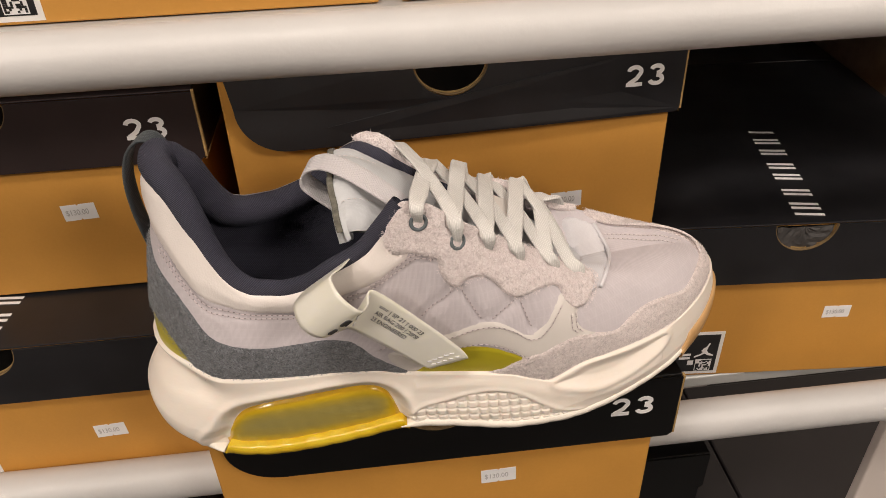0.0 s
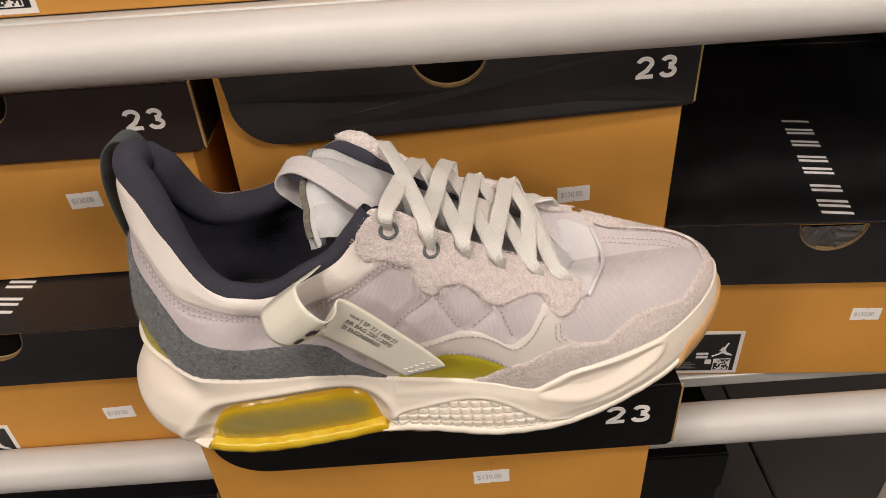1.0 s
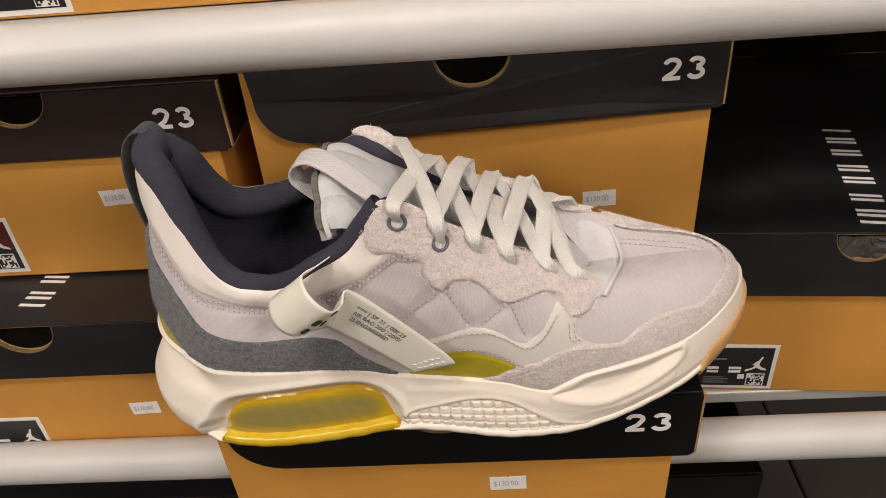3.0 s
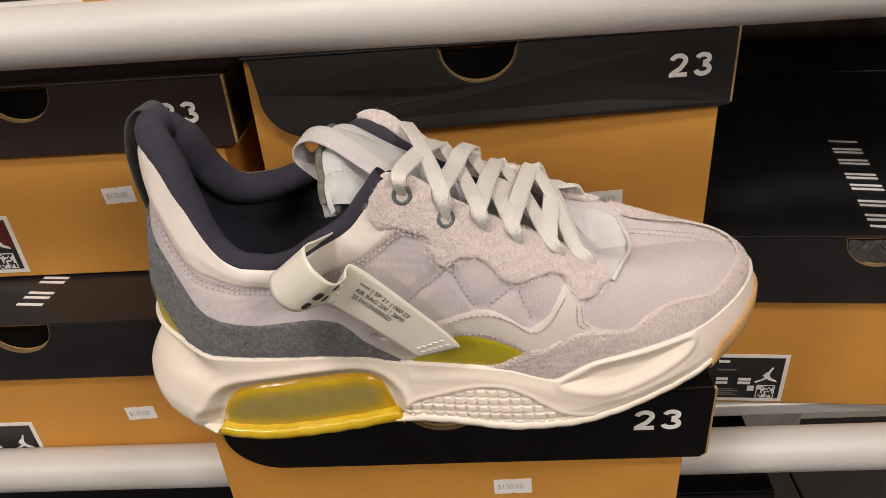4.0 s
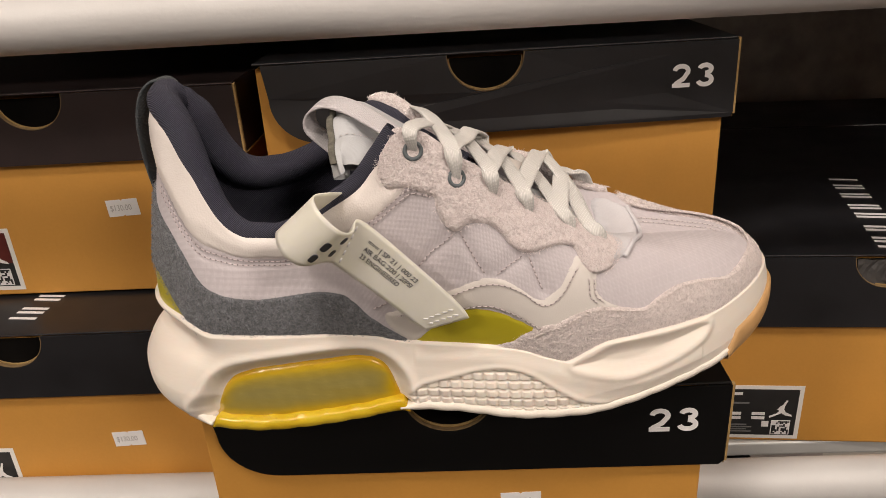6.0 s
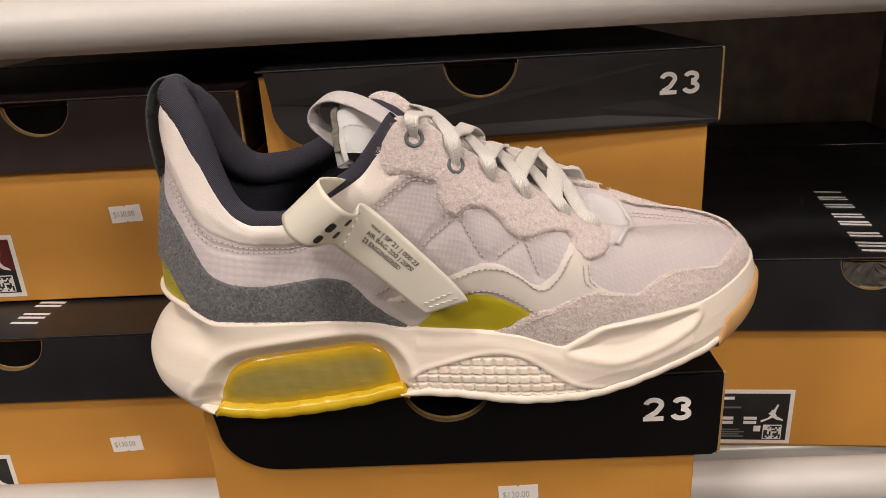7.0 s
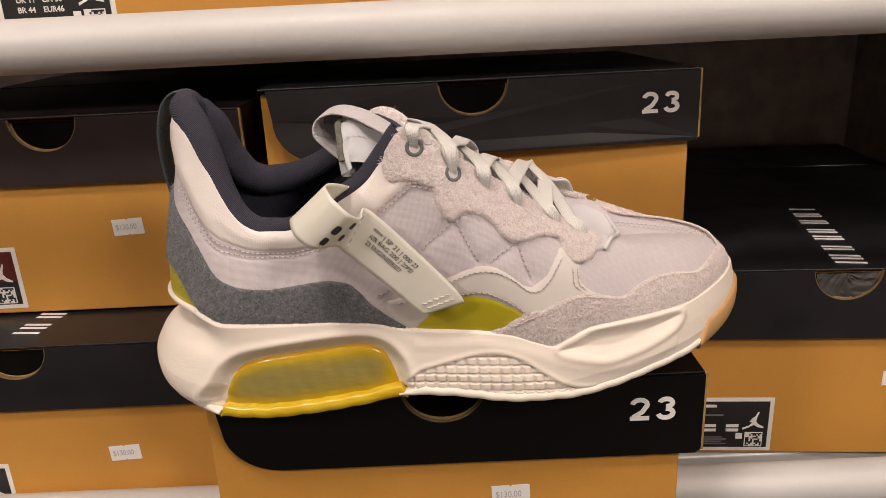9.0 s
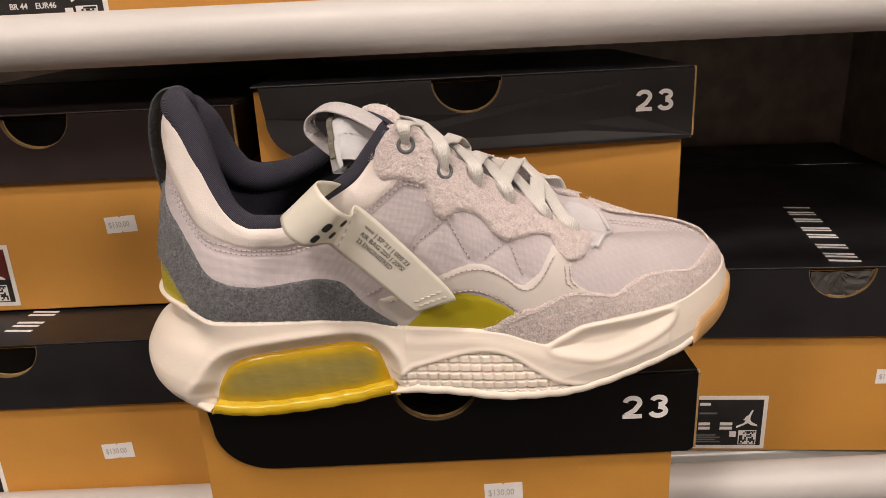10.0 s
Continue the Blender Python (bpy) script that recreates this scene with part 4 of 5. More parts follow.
def make_layers(s):
    for k, side in enumerate((lambda o: o, mirror)):
        panel("collar_panel", side(LEATHER_OUT if k == 0 else [(0.075, 1.0), (0.095, 0.74)] + LEATHER_OUT[3:]), LEATHER, s, "cream leather collar panel", 1.5, 1.3, 2.0, puff=2.0, puff_edge=11)
        panel("seam_band", side(BAND_OUT), QUARTER, s, "", 0.7, 1.0, 1.8)
        panel("side_overlay", side(OVER_OUT), OVERLAY, s, "smooth grey leather overlay", 1.0, 1.1, 2.0)
        panel("eyestay", side(EYE_OUT), PINK_SUEDE, s, "rough pinkish suede eyestay", 2.4, 1.8, 1.5, 0.30, 0.7)
        nap(side(EYE_OUT), 6500 if k == 0 else 2200, PINK_NAP, s, 2.7, 1.35, 3 + k)
        panel("mould_insert", side(YELLOW_OUT), OLIVE, s, "olive yellow moulded insert", 0.9, 1.0, 2.2)
    for sgn, a0, a1, rr in ((1, 1.56, 1.245, 5.2),):
        aa = np.linspace(a0, a1, 110)
        c, nrm = skin(aa, np.full(110, 0.985), np.full(110, 0.8))
        c = c + np.array([0, 0, 2.5 if sgn else 0.0])
        tg = np.gradient(c, axis=0)
        tg /= np.linalg.norm(tg, axis=1, keepdims=True)
        sd = np.cross(nrm, tg)
        ph = np.linspace(0, 2 * math.pi, 17)[:-1]
        rad = rr * np.sqrt(np.clip(np.minimum(np.linspace(0, 12, 110), np.linspace(12, 0, 110)), 0.02, 1))
        rad = rad * (1 + 0.10 * polar_noise(c, 0.25))
        co = c[:, None] + (nrm[:, None] * np.cos(ph)[None, :, None] + sd[:, None] * np.sin(ph)[None, :, None]) * rad[:, None, None]
        f = [(i * 16 + j, i * 16 + (j + 1) % 16, (i + 1) * 16 + (j + 1) % 16, (i + 1) * 16 + j) for i in range(109) for j in range(16)]
        mesh_from("eyestay_rim", co.reshape(-1, 3), f, PINK_SUEDE, s, "rolled pinkish suede rim")
        if sgn:
            rng = np.random.RandomState(5)
            k, j = rng.randint(0, 110, 2600), rng.rand(2600) * 2 * math.pi
            o = nrm[k] * np.cos(j)[:, None] + sd[k] * np.sin(j)[:, None]
            p0 = c[k] + o * (rad[k] - 0.2)[:, None]
            r_ = rng.normal(size=p0.shape) * 0.8 + o * 0.7
            w_ = np.cross(o, r_)
            w_ /= np.linalg.norm(w_, axis=1, keepdims=True) + 1e-9
            co = np.stack([p0 - w_ * 0.14, p0 + w_ * 0.14, p0 + r_ * 0.9], 1).reshape(-1, 3)
            nb = mesh_from("suede_nap", co, [(3 * i, 3 * i + 1, 3 * i + 2) for i in range(2600)], PINK_NAP, s, "loose suede fibres", False)
            nb["kind"] = "stuff"
    panel("heel_counter", GREY_OUT, GREY_SUEDE, s, "charcoal suede heel counter", 1.9, 1.6, 1.6, 0.28)
    nap(GREY_OUT, 5200, GREY_NAP, s, 1.9, 2.4, 8)
    panel("heel_counter", mirror([p for p in GREY_OUT if p[0] > 0.03] + [(0.03, 0.2), (0.03, 0.5)]), GREY_SUEDE, s, "", 1.9, 1.6, 3.0, 0.28)
    panel("heel_insert", [(-0.2, 0.0), (-0.12, 0.32), (0.0, 0.36), (0.08, 0.30), (0.15, 0.16), (0.22, 0.0), (0.1, 0.0)], OLIVE, s, "olive yellow heel moulding", 0.8, 1.0, 2.2)
    panel("toe_guard", TOE_OUT, TOE_SUEDE, s, "greyed pink suede toe guard", 1.9, 1.6, 1.6, 0.24)
    ea = spline([(0.955, 0.32), (1.0, 0.385), (1.045, 0.46), (1.08, 0.54), (1.118, 0.65), (1.16, 0.745), (1.19, 0.775)], 8, False)
    ec, en = skin(ea[:, 0], ea[:, 1], np.interp(np.arange(len(ea)), [0, 10, 30, len(ea) - 1], [0.8, 3.4, 3.2, 1.4]))
    ew = np.cross(en, np.gradient(ec, axis=0))
    ew /= np.linalg.norm(ew, axis=1, keepdims=True)
    ew = ew * np.sign(ew[:, 1:2].mean()) - en * 0.45
    ribbon("toe_guard_edge", ec + ew * 1.6, ew, 5.5, 1.5, TOE_SUEDE, s, "lifted suede edge over the toe", 1)
    nap(TOE_OUT, 5500, TOE_NAP, s, 1.8, 1.1, 11, flat=0.35)
    panel("vamp_overlay", VAMP_OUT, SATIN, s, "pale satin overlay below the laces", 2.4, 0.9, 1.6)
    pa = np.array(VAMP_OUT[1:10:2])
    pc, pn = skin(pa[:, 0], pa[:, 1], np.full(len(pa), 1.6))
    ribbon("overlay_piping", pc, pn, 2.2, 2.0, SATIN, s, "pale satin piping", 8)
    seams = [([(0.10, 0.67), (0.135, 0.635), (0.178, 0.568), (0.213, 0.556), (0.252, 0.664), (0.294, 0.742), (0.336, 0.762), (0.38, 0.772), (0.43, 0.778)], 0.5, DIM_THREAD),
             ([(0.10, 0.64), (0.135, 0.60), (0.178, 0.535), (0.213, 0.52), (0.254, 0.628), (0.296, 0.71), (0.336, 0.73), (0.38, 0.742), (0.43, 0.748)], 0.3, DIM_THREAD),
             ([(0.465, 0.44), (0.478, 0.48), (0.502, 0.536), (0.525, 0.61)], -0.55, DIM_THREAD), ([(0.531, 0.62), (0.536, 0.496), (0.54, 0.432)], -0.55, DIM_THREAD),
             ([(0.552, 0.455), (0.574, 0.544), (0.598, 0.625)], -0.55, DIM_THREAD), ([(0.604, 0.624), (0.60, 0.528), (0.598, 0.436)], -0.55, DIM_THREAD),
             ([(0.418, 0.276), (0.443, 0.354)], 0.35, DIM_THREAD),
             ([(0.44, 0.235), (0.475, 0.27), (0.50, 0.312), (0.532, 0.38), (0.556, 0.411), (0.574, 0.40), (0.587, 0.362), (0.612, 0.405), (0.63, 0.47), (0.648, 0.54)], 1.0, DIM_THREAD),
             ([(0.650, 0.468), (0.643, 0.41), (0.638, 0.35), (0.643, 0.305)], 1.0, DIM_THREAD), ([(0.656, 0.468), (0.649, 0.41), (0.644, 0.35), (0.65, 0.305)], 1.0, DIM_THREAD),
             ([(0.49, 0.22), (0.53, 0.27), (0.552, 0.256), (0.57, 0.222), (0.584, 0.19)], 1.0, DIM_THREAD),
             ([(0.436, 0.795), (0.475, 0.786), (0.51, 0.763)], 0.9, DIM_THREAD), ([(0.44, 0.775), (0.48, 0.765), (0.514, 0.75)], 0.9, DIM_THREAD),
             ([(1.118, 0.852), (1.088, 0.784), (1.058, 0.704), (1.04, 0.6), (1.002, 0.48)], 0.3, THREAD), ([(1.086, 0.868), (1.058, 0.804), (1.03, 0.724), (1.012, 0.62), (0.99, 0.532)], 0.3, THREAD),
             ([(0.755, 0.70), (0.79, 0.785), (0.83, 0.857), (0.90, 0.905), (0.965, 0.926), (1.03, 0.92), (1.10, 0.90), (1.17, 0.86)], 1.35, THREAD),
             ([(0.71, 0.26), (0.752, 0.318), (0.786, 0.308), (0.824, 0.244), (0.86, 0.25)], 1.75, TOE_NAP), ([(0.556, 0.10), (0.582, 0.21), (0.606, 0.262), (0.636, 0.272), (0.664, 0.238), (0.688, 0.205)], 1.75, TOE_NAP)]
    for line, lift, mat in seams:
        stitches(line, mat, s, lift)
    for line, lift, mat in seams[:13]:
        stitches(mirror(line), mat, s, lift)


WINDOW = [(40, 2), (44, 15), (51, 25), (65, 30), (90, 33.5), (118, 35.5), (130, 33), (137, 25), (139, 13), (138, 2), (90, -6)]
WAFFLE = [(146, 13), (152, 22), (166, 26.5), (182, 31), (196, 32), (209, 28), (222, 19), (235, 11), (248, 7), (205, 6.5), (165, 9.5)]
SCOOP = [(230, 31.5), (240, 37), (252, 42), (279, 42.5), (303, 42), (299, 34), (278, 27), (258, 24), (241, 27)]


def make_sole(s):
    n, m = 1300, 96
    a = np.arange(n) * 2 / n
    x0, y0 = sole_loop(a)
    tx, ty = np.gradient(np.concatenate([x0[-2:], x0, x0[:2]]))[2:-2], np.gradient(np.concatenate([y0[-2:], y0, y0[:2]]))[2:-2]
    ln = np.hypot(tx, ty)
    nx, ny = -ty / ln, tx / ln
    flip = np.sign((nx * (x0 - 170) + ny * y0).mean())
    nx, ny = nx * flip, ny * flip
    v = np.linspace(0, 1, m)
    lo, hi = SOLE_LOW(x0), SOLE_TOP(x0)
    Z = lo[:, None] + (hi - lo)[:, None] * v
    S = np.repeat(x0[:, None], m, 1)
    q = np.stack([S.ravel(), Z.ravel()], 1)
    out = np.interp(v, [0, 0.04, 0.12, 0.3, 0.6, 0.85, 0.96, 1.0], [-3.5, -1.2, 0.2, 0.6, -0.8, -2.6, -3.4, -5.5])
    D = np.repeat(out[None], n, 0)
    heel = np.exp(-(S / 34.0) ** 2)
    D = D + heel * (8.0 * np.exp(-((v - 0.2) / 0.3) ** 2) - 12.0 * np.exp(-((v - 0.78) / 0.15) ** 2) + 3.0 * np.exp(-((v - 1.0) / 0.06) ** 2))
    toe = step_up((S - 290) / 45)
    D = D + toe * (-1.0 + 1.5 * v)
    w = ring_distance(q, spline(WINDOW, 5)).reshape(n, m)
    D = D + np.where(S < 160, -7.5 * step_up(1 - (w + 0.5) / 10.5) + 0.9 * np.exp(-((w - 10.5) / 2.2) ** 2), 0)
    g = ring_distance(q, spline(WAFFLE, 5)).reshape(n, m)
    inside = step_up(-g / 1.2)
    px, pz = S + 0.10 * (Z - 15), Z + 0.02 * (S - 190)
    cell = lambda t, pitch: step_up((np.abs(((t / pitch) % 1) - 0.5) * -2 + 0.88) / 0.2)
    D = D + inside * (-1.8 + 1.5 * cell(px, 6.0) * cell(pz, 5.0))
    D = D + 0.5 * np.exp(-((g - 1.2) / 1.3) ** 2)
    c = ring_distance(q, spline(SCOOP, 5)).reshape(n, m)
    D = D - 2.6 * step_up(-c / 8.0) + 1.1 * np.exp(-((c - 0.8) / 2.4) ** 2)
    # crease that runs from the scoop to the rim, and the swelling above the window
    crest = np.interp(S, [140, 187, 215, 240, 270, 300], [38, 38, 31, 22, 18, 26])
    D = D + np.where((S > 150) & (S < 300), 0.7 * np.exp(-((Z - crest) / 4.0) ** 2), 0)
    X, Y = x0[:, None] + nx[:, None] * D, y0[:, None] + ny[:, None] * D
    co = np.stack([X, Y, Z], -1).reshape(-1, 3)
    f = grid_faces(n, m, True)
    k = len(co)
    cx = np.stack([x0 * 0.86 + 24, y0 * 0.6], 1)
    low = np.stack([cx[:, 0], cx[:, 1], lo + 0.5], 1)
    top = np.stack([cx[:, 0], cx[:, 1], hi - 1.5], 1)
    co = np.vstack([co, low, top])
    for i in range(n):
        j = (i + 1) % n
        f += [(j * m, i * m, k + i, k + j), (i * m + m - 1, j * m + m - 1, k + n + j, k + n + i)]
    f += [tuple(k + i for i in range(n))[::-1]]
    mesh_from("midsole", co, f, MIDSOLE, s, "cream foam midsole with a waffle side patch")

    def strip(name, a0, a1, zlow, zhigh, off, mat, label, count=160, wob=0.0, taper=0.06):
        aa = np.linspace(a0, a1, count)
        x, y = sole_loop(aa)
        e = 0.002
        xa, ya = sole_loop(aa + e)
        xb, yb = sole_loop(aa - e)
        l = np.hypot(xa - xb, ya - yb)
        mx, my = (ya - yb) / l, -(xa - xb) / l
        sg = np.sign((mx * (x - 170) + my * y).mean())
        mx, my = mx * sg, my * sg
        u = np.linspace(0, 1, count)
        k_ = step_up(np.minimum(u, 1 - u) / taper) if taper else np.ones(count)
        lo_ = SOLE_LOW(x) + zlow + wob * (1 - np.abs(np.sin(x * 0.22)))
        h_ = zhigh - zlow
        prof = [(-14, 0.0), (-1.5, 0.0), (0.1, 0.16), (0.45, 0.5), (0.1, 0.86), (-1.2, 1.0), (-8, 1.0)]
        co_ = np.stack([np.stack([x + mx * (off + d), y + my * (off + d), lo_ + h_ * z_ * (0.35 + 0.65 * k_)], 1) for d, z_ in prof], 1)
        return mesh_from(name, co_.reshape(-1, 3), grid_faces(count, len(prof)), mat, s, label)

    strip("outsole_rim", 0.436, 0.835, -1.0, 4.0, 0.7, RIM, "white rubber outsole rim", 220, 0.5)
    strip("outsole_rim", -0.2, 0.212, -1.0, 4.0, 0.7, RIM, "")
    strip("outsole_rim", 1.1, 1.8, -1.0, 4.0, 0.7, RIM, "", 220)
    strip("toe_outsole", 0.792, 1.2, -2.0, 12.5, 1.5, GUM, "tan gum rubber toe outsole", 160, 0, 0.05)
    for flipper in (0, 1):
        aa = (lambda t: 2 - t) if flipper else (lambda t: t)
        strip("amber_rail", aa(0.213), aa(0.445), -2.6, 4.6, 0.3, AMBER, "amber translucent rubber rail", 220, 0.5, 0.03)
        # air unit: a bulged film over a paler core
        for name, grow, depth, mat, lab in (("air_unit", 0.0, 0.0, AIR, "yellow translucent air unit"), ("air_core", -2.0, -2.8, AIR_CORE, "")):
            uu, vv = np.meshgrid(np.linspace(0.195, 0.462, 90), np.linspace(0, 1, 30), indexing="ij")
            x, y = sole_loop(uu)
            xd = np.linspace(20, 160, 281)
            zd = np.interp(xd, [20, 38, 44, 52, 66, 90, 118, 130, 138, 142, 160], [-40, 3, 17, 27, 32, 35, 37.5, 36, 27, 9, -60])
            zt = np.interp(x, xd, np.convolve(np.pad(zd, 9, mode='edge'), np.ones(19) / 19, 'valid')) + grow
            zb = SOLE_LOW(x) + 1.0
            zt = np.maximum(zt, zb + 0.6)
            zz = zb + (zt - zb) * vv
            edge = np.minimum(np.minimum((x - 38) / 10, (142 - x) / 10), 1).clip(0, 1)
            bul = np.sqrt(np.clip(1 - np.abs(2 * vv - 1) ** 3.2, 0, 1)) * np.sqrt(edge)
            dent = 0.5 * np.sin(x * 0.5 + 5 * vv) * np.sin(x * 0.19)
            yy = y + (7.6 - 3.6 * bul - 0.3 * dent - depth)
            pts = np.stack([x, yy, zz], -1)
            if flipper:
                pts[..., 1] = 2 * MID_LINE(x) - pts[..., 1] - 3
            fs = grid_faces(*uu.shape)
            ob = mesh_from(name, pts.reshape(-1, 3), fs, mat, s, lab)
            rim = np.minimum(np.minimum((x - 40), (140 - x)) * 0.8, np.minimum((zt - zz), (zz - zb) * 0.75))
            at = ob.data.attributes.new("weld", "FLOAT", "POINT")
            at.data.foreach_set("value", np.exp(-np.clip(rim, 0, 50) / 4.6).ravel())


def make_tongue(s):
    cl = spline([(262, 73), (249, 83.5), (230, 98), (205, 111), (180, 125), (158, 141), (140, 151.5), (130, 156), (123, 157.5), (117.5, 156.5)], 8, False)
    n, m = len(cl), 41
    fac = np.linspace(0, 1, n)
    R = np.interp(fac, [0, 0.3, 0.6, 0.85, 1], [95, 75, 50, 48, 48])
    th = np.radians(np.linspace(-1, 1, m))[None] * np.interp(fac, [0, 0.3, 0.6, 0.85, 1], [14, 27, 44, 53, 57])[:, None]
    t = np.gradient(cl, axis=0)
    t /= np.linalg.norm(t, axis=1, keepdims=True)
    nx, nz = -t[:, 1], t[:, 0]
    sg = np.where(nz < 0, -1, 1)
    nx, nz = nx * sg, nz * sg
    y0 = MID_LINE(cl[:, 0]) + 0.5
    thick = np.interp(fac, [0, 0.5, 0.85, 1], [3, 6, 10, 9])
    layers = []
    for depth in (0.0, 1.0):
        pil = 2.6 * np.abs(np.sin(np.linspace(0, 5 * math.pi, m)))[None] * np.interp(fac, [0, 0.6, 0.8, 1], [0, 0, 1, 1])[:, None]
        d = depth * thick[:, None] - (pil if depth == 0 else -pil)
        rr = R[:, None] - depth * thick[:, None] * 0.9 + (pil if depth == 0 else -pil * 0.6)
        drop = R[:, None] - rr * np.cos(th)
        layers.append(np.stack([cl[:, 0:1] - nx[:, None] * drop, y0[:, None] + rr * np.sin(th), cl[:, 1:2] - nz[:, None] * drop], -1))
    o, i_ = layers
    # rounded end
    stack = np.concatenate([o.reshape(-1, 3), i_.reshape(-1, 3)])
    f = [x[::-1] for x in grid_faces(n, m)] + [tuple(n * m + k for k in x) for x in grid_faces(n, m)]
    endt = np.array([t[-1, 0], 0, t[-1, 1]])
    base = len(stack)
    rings = []
    for k in range(1, 6):
        u = k / 6
        bulge = 4.5 * math.sin(math.pi * u)
        rings.append(o[-1] * (1 - u) + i_[-1] * u + endt * bulge)
    stack = np.concatenate([stack] + rings)
    idx = [[(n - 1) * m + j for j in range(m)]] + [[base + k * m + j for j in range(m)] for k in range(5)] + [[n * m + (n - 1) * m + j for j in range(m)]]
    for a_, b_ in zip(idx, idx[1:]):
        f += [(a_[j], b_[j], b_[j + 1], a_[j + 1]) for j in range(m - 1)]
    tg = mesh_from("tongue", stack, f, TONGUE, s, "pale grey padded satin tongue")
    # felt rim along the outer flank
    path = o[-1][2:39:2] + endt * 1.6 + np.array([0, 0, 0.5])
    ribbon("felt_edge", path, [tuple(endt)] * len(path), 3.2, 1.8, FELT, tg, "frayed grey felt edge", 4)
    for jj in (8, 16, 24, 32):
        p = (o[-26:, jj] * 1.0)
        line = even(p + np.array([0, 0, 0.3]), 3.0)
        co_, f_ = [], []
        for q in range(1, len(line) - 1):
            c, d = line[q], line[q + 1] - line[q - 1]
            d /= np.linalg.norm(d)
            w = np.array([0, 1, 0.0])
            b0 = len(co_)
            for u_ in (-1, 0, 1):
                for ww in (-0.35, 0.35):
                    co_.append(c + d * u_ + w * ww + np.array([0, 0, 0.4 if u_ == 0 else 0]))
            f_ += [(b0, b0 + 1, b0 + 3, b0 + 2), (b0 + 2, b0 + 3, b0 + 5, b0 + 4)]
        mesh_from("stitching", co_, f_, THREAD, tg)
    # webbing loop on the tongue
    loop = [(116, -4, 136), (108, -3, 143), (102.5, -3, 150), (105, -4, 158), (114, -8, 162), (126, -17, 161), (138, -26, 156.5), (149, -31, 149.5), (158, -32, 141)]
    ribbon("tongue_loop", loop, [(0.35, 1, 0.25)] * len(loop), 12.5, 1.5, WEBBING, tg, "mauve woven webbing loop")
    # moulded window on the tongue under the laces
    ribbon("tongue_patch", [(212, -3, 119.5), (203, -3, 124), (192, -2, 130)], [(0, 1, 0)] * 3, 26, 1.2, OVERLAY, tg, "raised patch on the tongue")


def make_laces(s):
    la = [(0.508, 0.92), (0.550, 0.88), (0.594, 0.90), (0.635, 0.865), (0.690, 0.82), (0.728, 0.76)]
    ma = [(1.506, 0.93), (1.458, 0.93), (1.415, 0.93), (1.368, 0.93), (1.318, 0.90), (1.272, 0.86)]

    def anchor(av, lift):
        return skin(np.array(av[0]), np.array(av[1]), np.array(lift))[0]

    def strand(l, m, high, loose=0.0, start="l"):
        A0, A1, A2 = anchor((l[0], l[1] - 0.01), -4.0), anchor((l[0], l[1] + 0.012), 3.0), anchor((l[0] + 0.002, min(1, l[1] + 0.12)), 4.2)
        B0, B1, B2 = anchor((m[0], m[1] - 0.07), 0.5), anchor((m[0], m[1] + 0.02), 6.8 + loose), anchor((m[0], 0.995), 7.6 + loose * 1.4) + np.array([0, 0, 1.8])
        C = (A2 + B2) / 2 + np.array([0, 0, high])
        D1, D2 = A2 * 0.6 + B2 * 0.4 + np.array([0, 0, high * 0.8 + 0.5]), A2 * 0.35 + B2 * 0.65 + np.array([0, 0, high * 0.8 + loose * 0.5])
        path = [A0, A1, A2, D1, D2, B2, B1, B0]
        across = (B2 - A2) * np.array([1, 1, 0])
        wd = np.array([across[1], -across[0], 0.0])
        wd /= np.linalg.norm(wd)
        if wd[0] < 0:
            wd = -wd
        ws = [wd * 0.6 + np.array([0.6, 0, -0.25]), wd + np.array([0.3, 0, -0.25]), wd + np.array([0, 0, -0.2])] + [wd + np.array([0, 0, -0.35])] * 2 + [wd + np.array([0, 0, -0.3])] * 3
        lace = ribbon("lace", path, ws, 9.2, 1.5, LACE, s, "", 8, ([0, 0.07, 0.12, 0.22, 0.9, 1], [0.4, 0.5, 0.75, 1, 1, 0.8]))
        return lace

    for k in range(6):
        if k < 5:
            strand(la[k], ma[k + 1], 2.0 if k % 2 else 3.4, 5.5 if k == 1 else 0.6)
            strand(la[k + 1], ma[k], 4.6 if k % 2 == 0 else 3.4, 0.6)
    strand(la[5], ma[5], 1.5)
    for l in (*la[:2], *[(2 - a, v) for a, v in la[:2]]):
        c, n = skin(np.array(l[0]), np.array(l[1]), np.array(2.4))
        t1 = np.cross(n, [0, 0, 1.0])
        t1 /= np.linalg.norm(t1)
        t2 = np.cross(n, t1)
        co, f = [], []
        N, M = 28, 10
        for i in range(N):
            for j in range(M):
                u, w = 2 * math.pi * i / N, 2 * math.pi * j / M
                rr = 3.7 + 1.0 * math.cos(w)
                co.append(c + (t1 * math.cos(u) + t2 * math.sin(u)) * rr + n * 0.8 * math.sin(w))
        f = [(i * M + j, ((i + 1) % N) * M + j, ((i + 1) % N) * M + (j + 1) % M, i * M + (j + 1) % M) for i in range(N) for j in range(M)]
        mesh_from("eyelet", co, f, EYELET, s, "slate rubber eyelet")


def make_tab(s):
    yy = 12.0
    path = [(15, yy, 100), (12, yy, 116), (10, yy, 134), (10.5, yy, 152), (14.5, yy, 166), (21, yy, 173), (27, yy, 173.5), (31, yy, 169), (32, yy, 162)]
    ribbon("heel_tab", path, [(0.15, 1, 0)] * len(path), 12.5, 1.7, DARK_WEB, s, "slate woven heel pull tab")


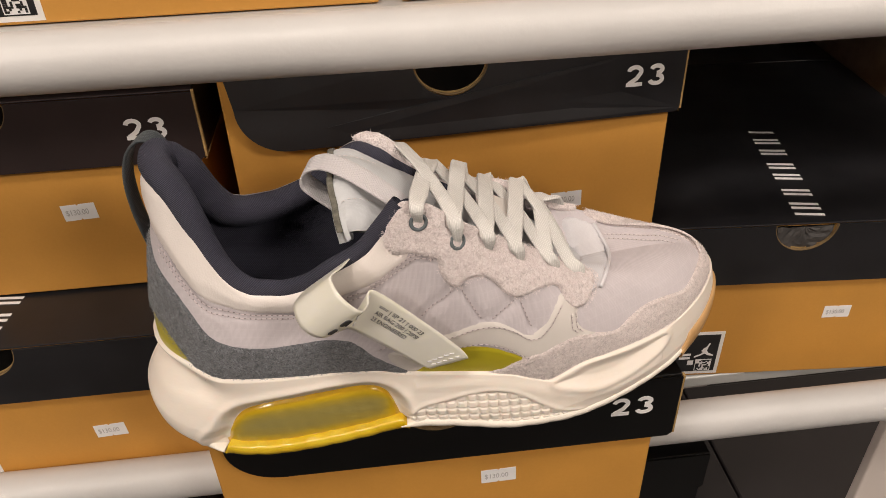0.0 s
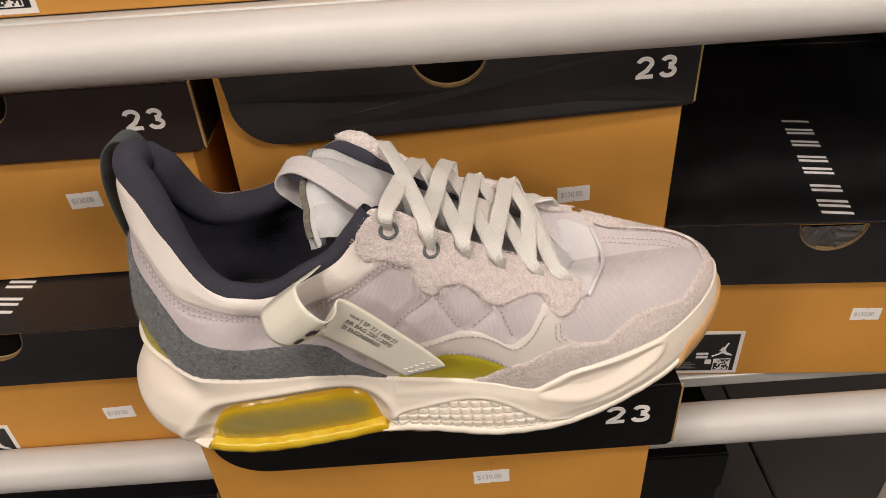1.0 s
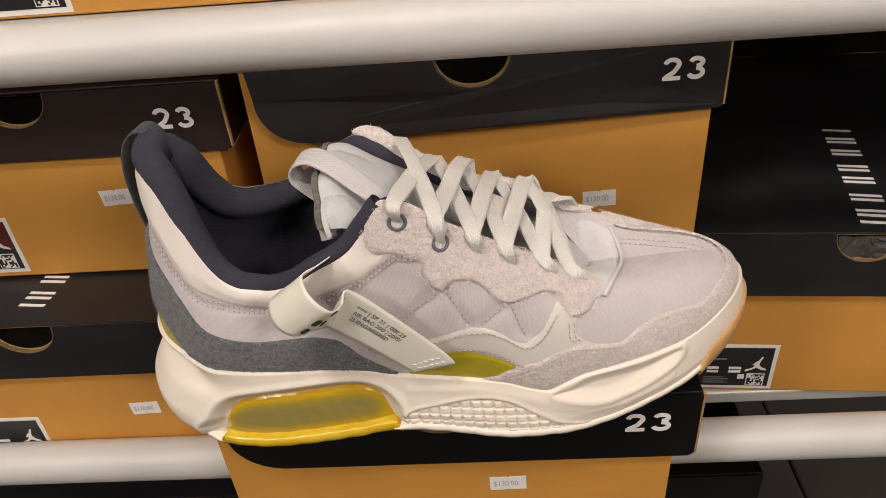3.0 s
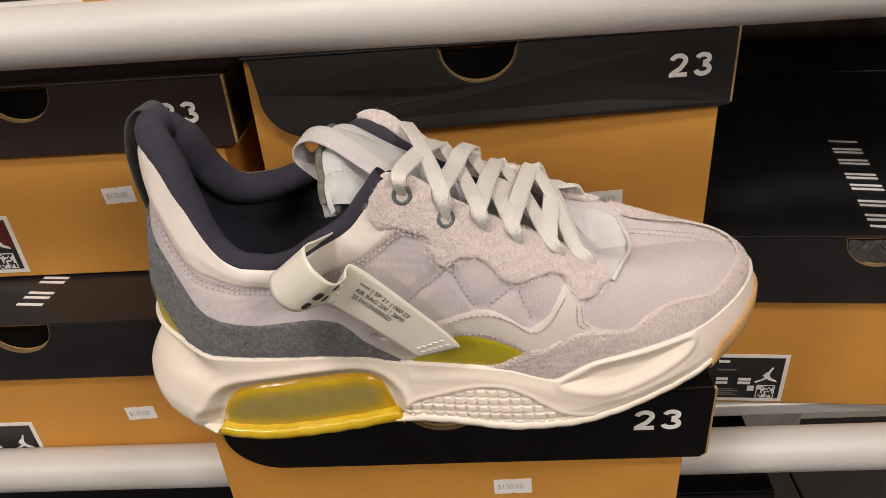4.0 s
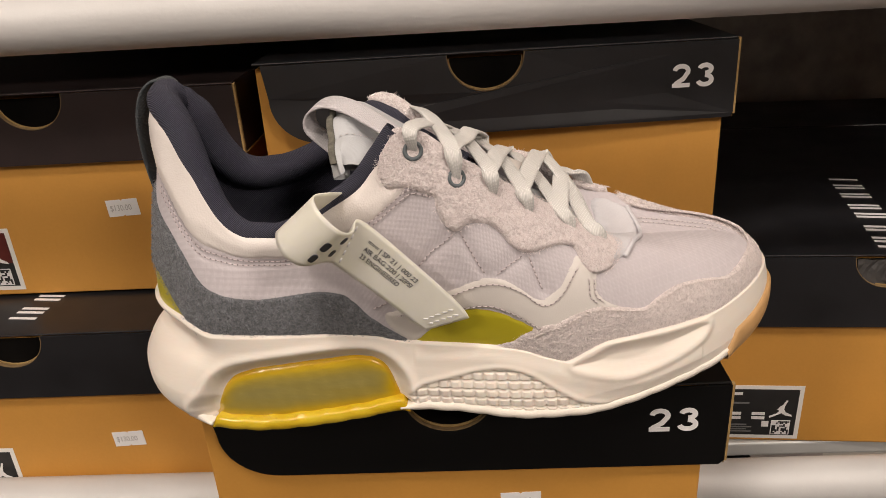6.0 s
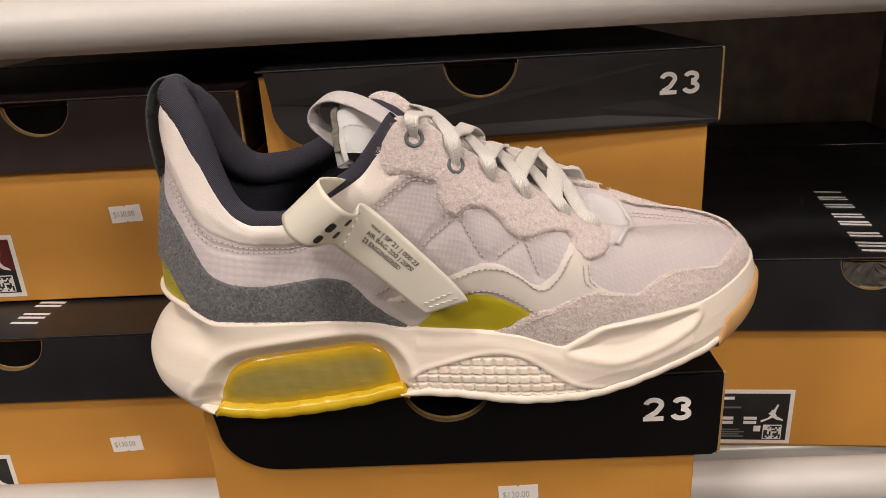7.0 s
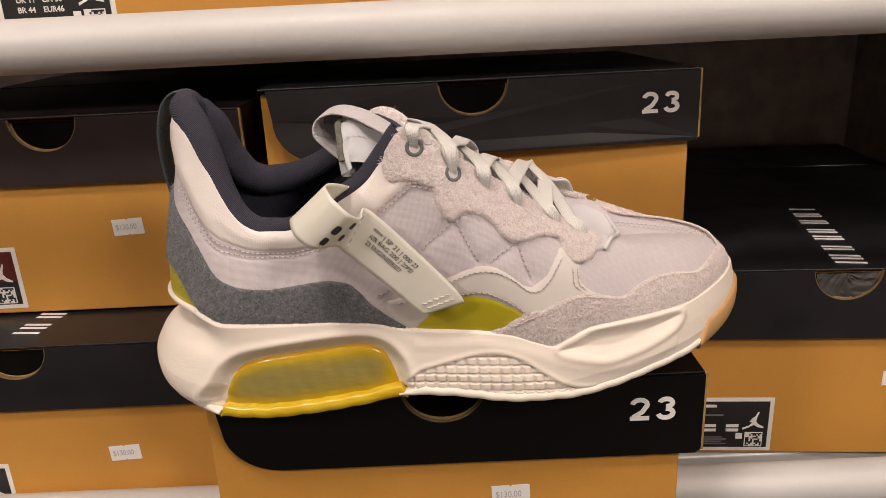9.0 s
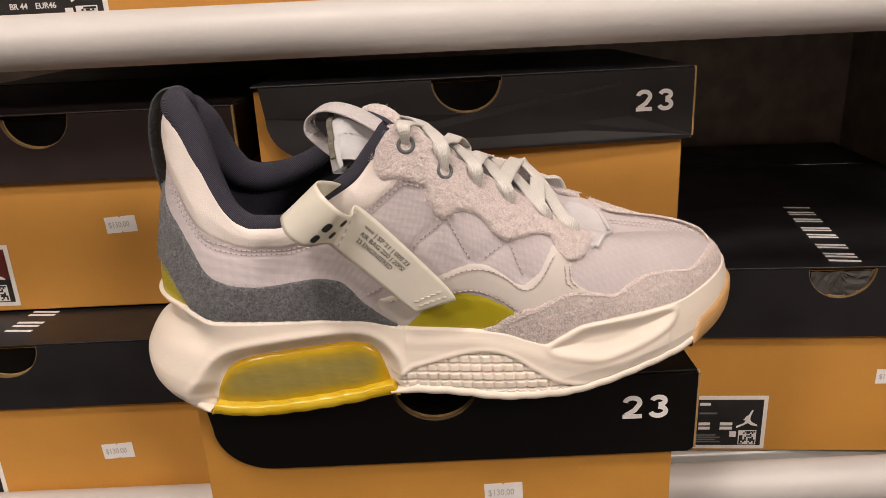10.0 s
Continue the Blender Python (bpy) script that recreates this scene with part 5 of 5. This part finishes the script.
def make_tag(s):
    # left and right edges of the strip, from behind the collar to its free end
    left = [(100, -48, 113), (97, -60, 117), (95.8, -69, 118), (99, -76, 112), (107, -77, 106), (117, -71, 104.5), (121, -64, 98), (139, -59.5, 79), (157, -57, 59.5)]
    right = [(123, -46, 128), (119.5, -60, 133), (115, -69.5, 135), (119, -79, 131), (127, -81, 123), (130.5, -71, 118.5), (134, -63, 120), (159, -60.5, 93), (181, -59.5, 67.5)]
    L, Rr = spline(left, 10, False), spline(right, 10, False)
    n, m = len(L), 13
    w = np.linspace(0, 1, m)
    P = L[:, None] * (1 - w)[None, :, None] + Rr[:, None] * w[None, :, None]
    nz = np.cross(np.gradient(P, axis=0), np.gradient(P, axis=1))
    nz /= np.linalg.norm(nz, axis=-1, keepdims=True) + 1e-9
    if nz[-5, 5, 1] > 0:
        nz = -nz
    # rounded corners at the free end
    for k in range(1, 6):
        pull = (6 - k) ** 2 / 25
        for j, jj in ((0, 1), (m - 1, m - 2)):
            P[-k, j] = P[-k, j] * (1 - 0.16 * pull) + P[-k, m // 2] * 0.16 * pull
    f = [x for x in grid_faces(n, m)]
    both = np.concatenate([(P + nz * 0.34).reshape(-1, 3), (P - nz * 0.34).reshape(-1, 3)])
    f2 = [tuple(n * m + k for k in x[::-1]) for x in f]
    rim = [(i * m, (i + 1) * m) for i in range(n - 1)] + [((i + 1) * m + m - 1, i * m + m - 1) for i in range(n - 1)] + [((n - 1) * m + j, (n - 1) * m + j + 1) for j in range(m - 1)]
    f += f2 + [(b, a, n * m + a, n * m + b) for a, b in rim]
    tag = mesh_from("rubber_tag", both, f, TAG, s, "milky rubber tag with black print")

    def on_strip(u, w_, lift):
        """u along the flat stretch in 0..1, w_ across in 0..1."""
        k = 60 + u * (n - 1 - 60)
        i = int(min(max(k, 0), n - 2))
        t = k - i
        l, r = L[i] * (1 - t) + L[i + 1] * t, Rr[i] * (1 - t) + Rr[i + 1] * t
        return l * (1 - w_) + r * w_ + nz[min(i, n - 1), m // 2] * lift

    for row, words in enumerate(("=== | SP 21 | 000 23", "AIR BAG 200 | 20PSI", "23 ENGINEERED")):
        cu = bpy.data.curves.new("print", "FONT")
        cu.body, cu.size, cu.resolution_u, cu.offset = words, 1.0, 3, 0.012
        tmp = new("tmp", cu)
        me = bpy.data.meshes.new_from_object(tmp.evaluated_get(bpy.context.evaluated_depsgraph_get()))
        bpy.data.objects.remove(tmp)
        for v in me.vertices:
            q = on_strip(0.125 + v.co.x * 0.049, 0.71 - row * 0.155 + v.co.y * 0.14, 0.75)
            v.co = Vector(q) * 0.001
        me.materials.append(TAG_INK)
        ob = new("print", me)
        ob.parent = tag
    # printed spots by the fold and the pressed zigzag at the free end
    for k, (i, ww, sz) in enumerate(((41, 0.27, 2.6), (41, 0.62, 2.9), (48, 0.35, 2.1), (48, 0.75, 2.1))):
        c = P[i, int(ww * (m - 1))] + nz[i, 6] * 0.8
        t1 = P[i, 8] - P[i, 4]
        t1 /= np.linalg.norm(t1)
        t2 = np.cross(nz[i, 6], t1)
        co = [c + t1 * sz * math.copysign(abs(math.cos(q)) ** 0.6, math.cos(q)) + t2 * sz * 0.62 * math.copysign(abs(math.sin(q)) ** 0.6, math.sin(q)) for q in np.linspace(0, 2 * math.pi, 17)[:-1]]
        co2 = [x - nz[i, 6] * 0.4 for x in co]
        mesh_from("spot", co + co2, [tuple(range(16))] + [(j, (j + 1) % 16, 16 + (j + 1) % 16, 16 + j) for j in range(16)], TAG_INK, tag, "", False)
    for u in (0.83, 0.895):
        for k in range(5):
            p0, p1 = on_strip(u, 0.22 + k * 0.13, 0.8), on_strip(u + 0.012, 0.30 + k * 0.13, 0.8)
            ribbon("pressed_mark", [p0, (p0 + p1) / 2, p1], [(0.3, 0, 1)] * 3, 0.65, 0.4, PRINT, tag, "", 2)
    for k in range(5):
        p0, p1 = on_strip(-0.06, 0.1 + k * 0.17, 0.8), on_strip(-0.05, 0.2 + k * 0.17, 0.8)
        ribbon("pressed_mark", [p0, (p0 + p1) / 2, p1], [(0.3, 0, 1)] * 3, 0.65, 0.4, PRINT, tag, "", 2)


def sneaker(m):
    s = thing("sneaker", "lavender grey suede sneaker with yellow air unit on a shoe box", "sneaker", m)
    make_sole(s)
    make_upper(s)
    make_layers(s)
    make_tongue(s)
    make_laces(s)
    make_tab(s)
    make_tag(s)
    return s


sneaker(pose(-0.150, 0.024, 0.8005))
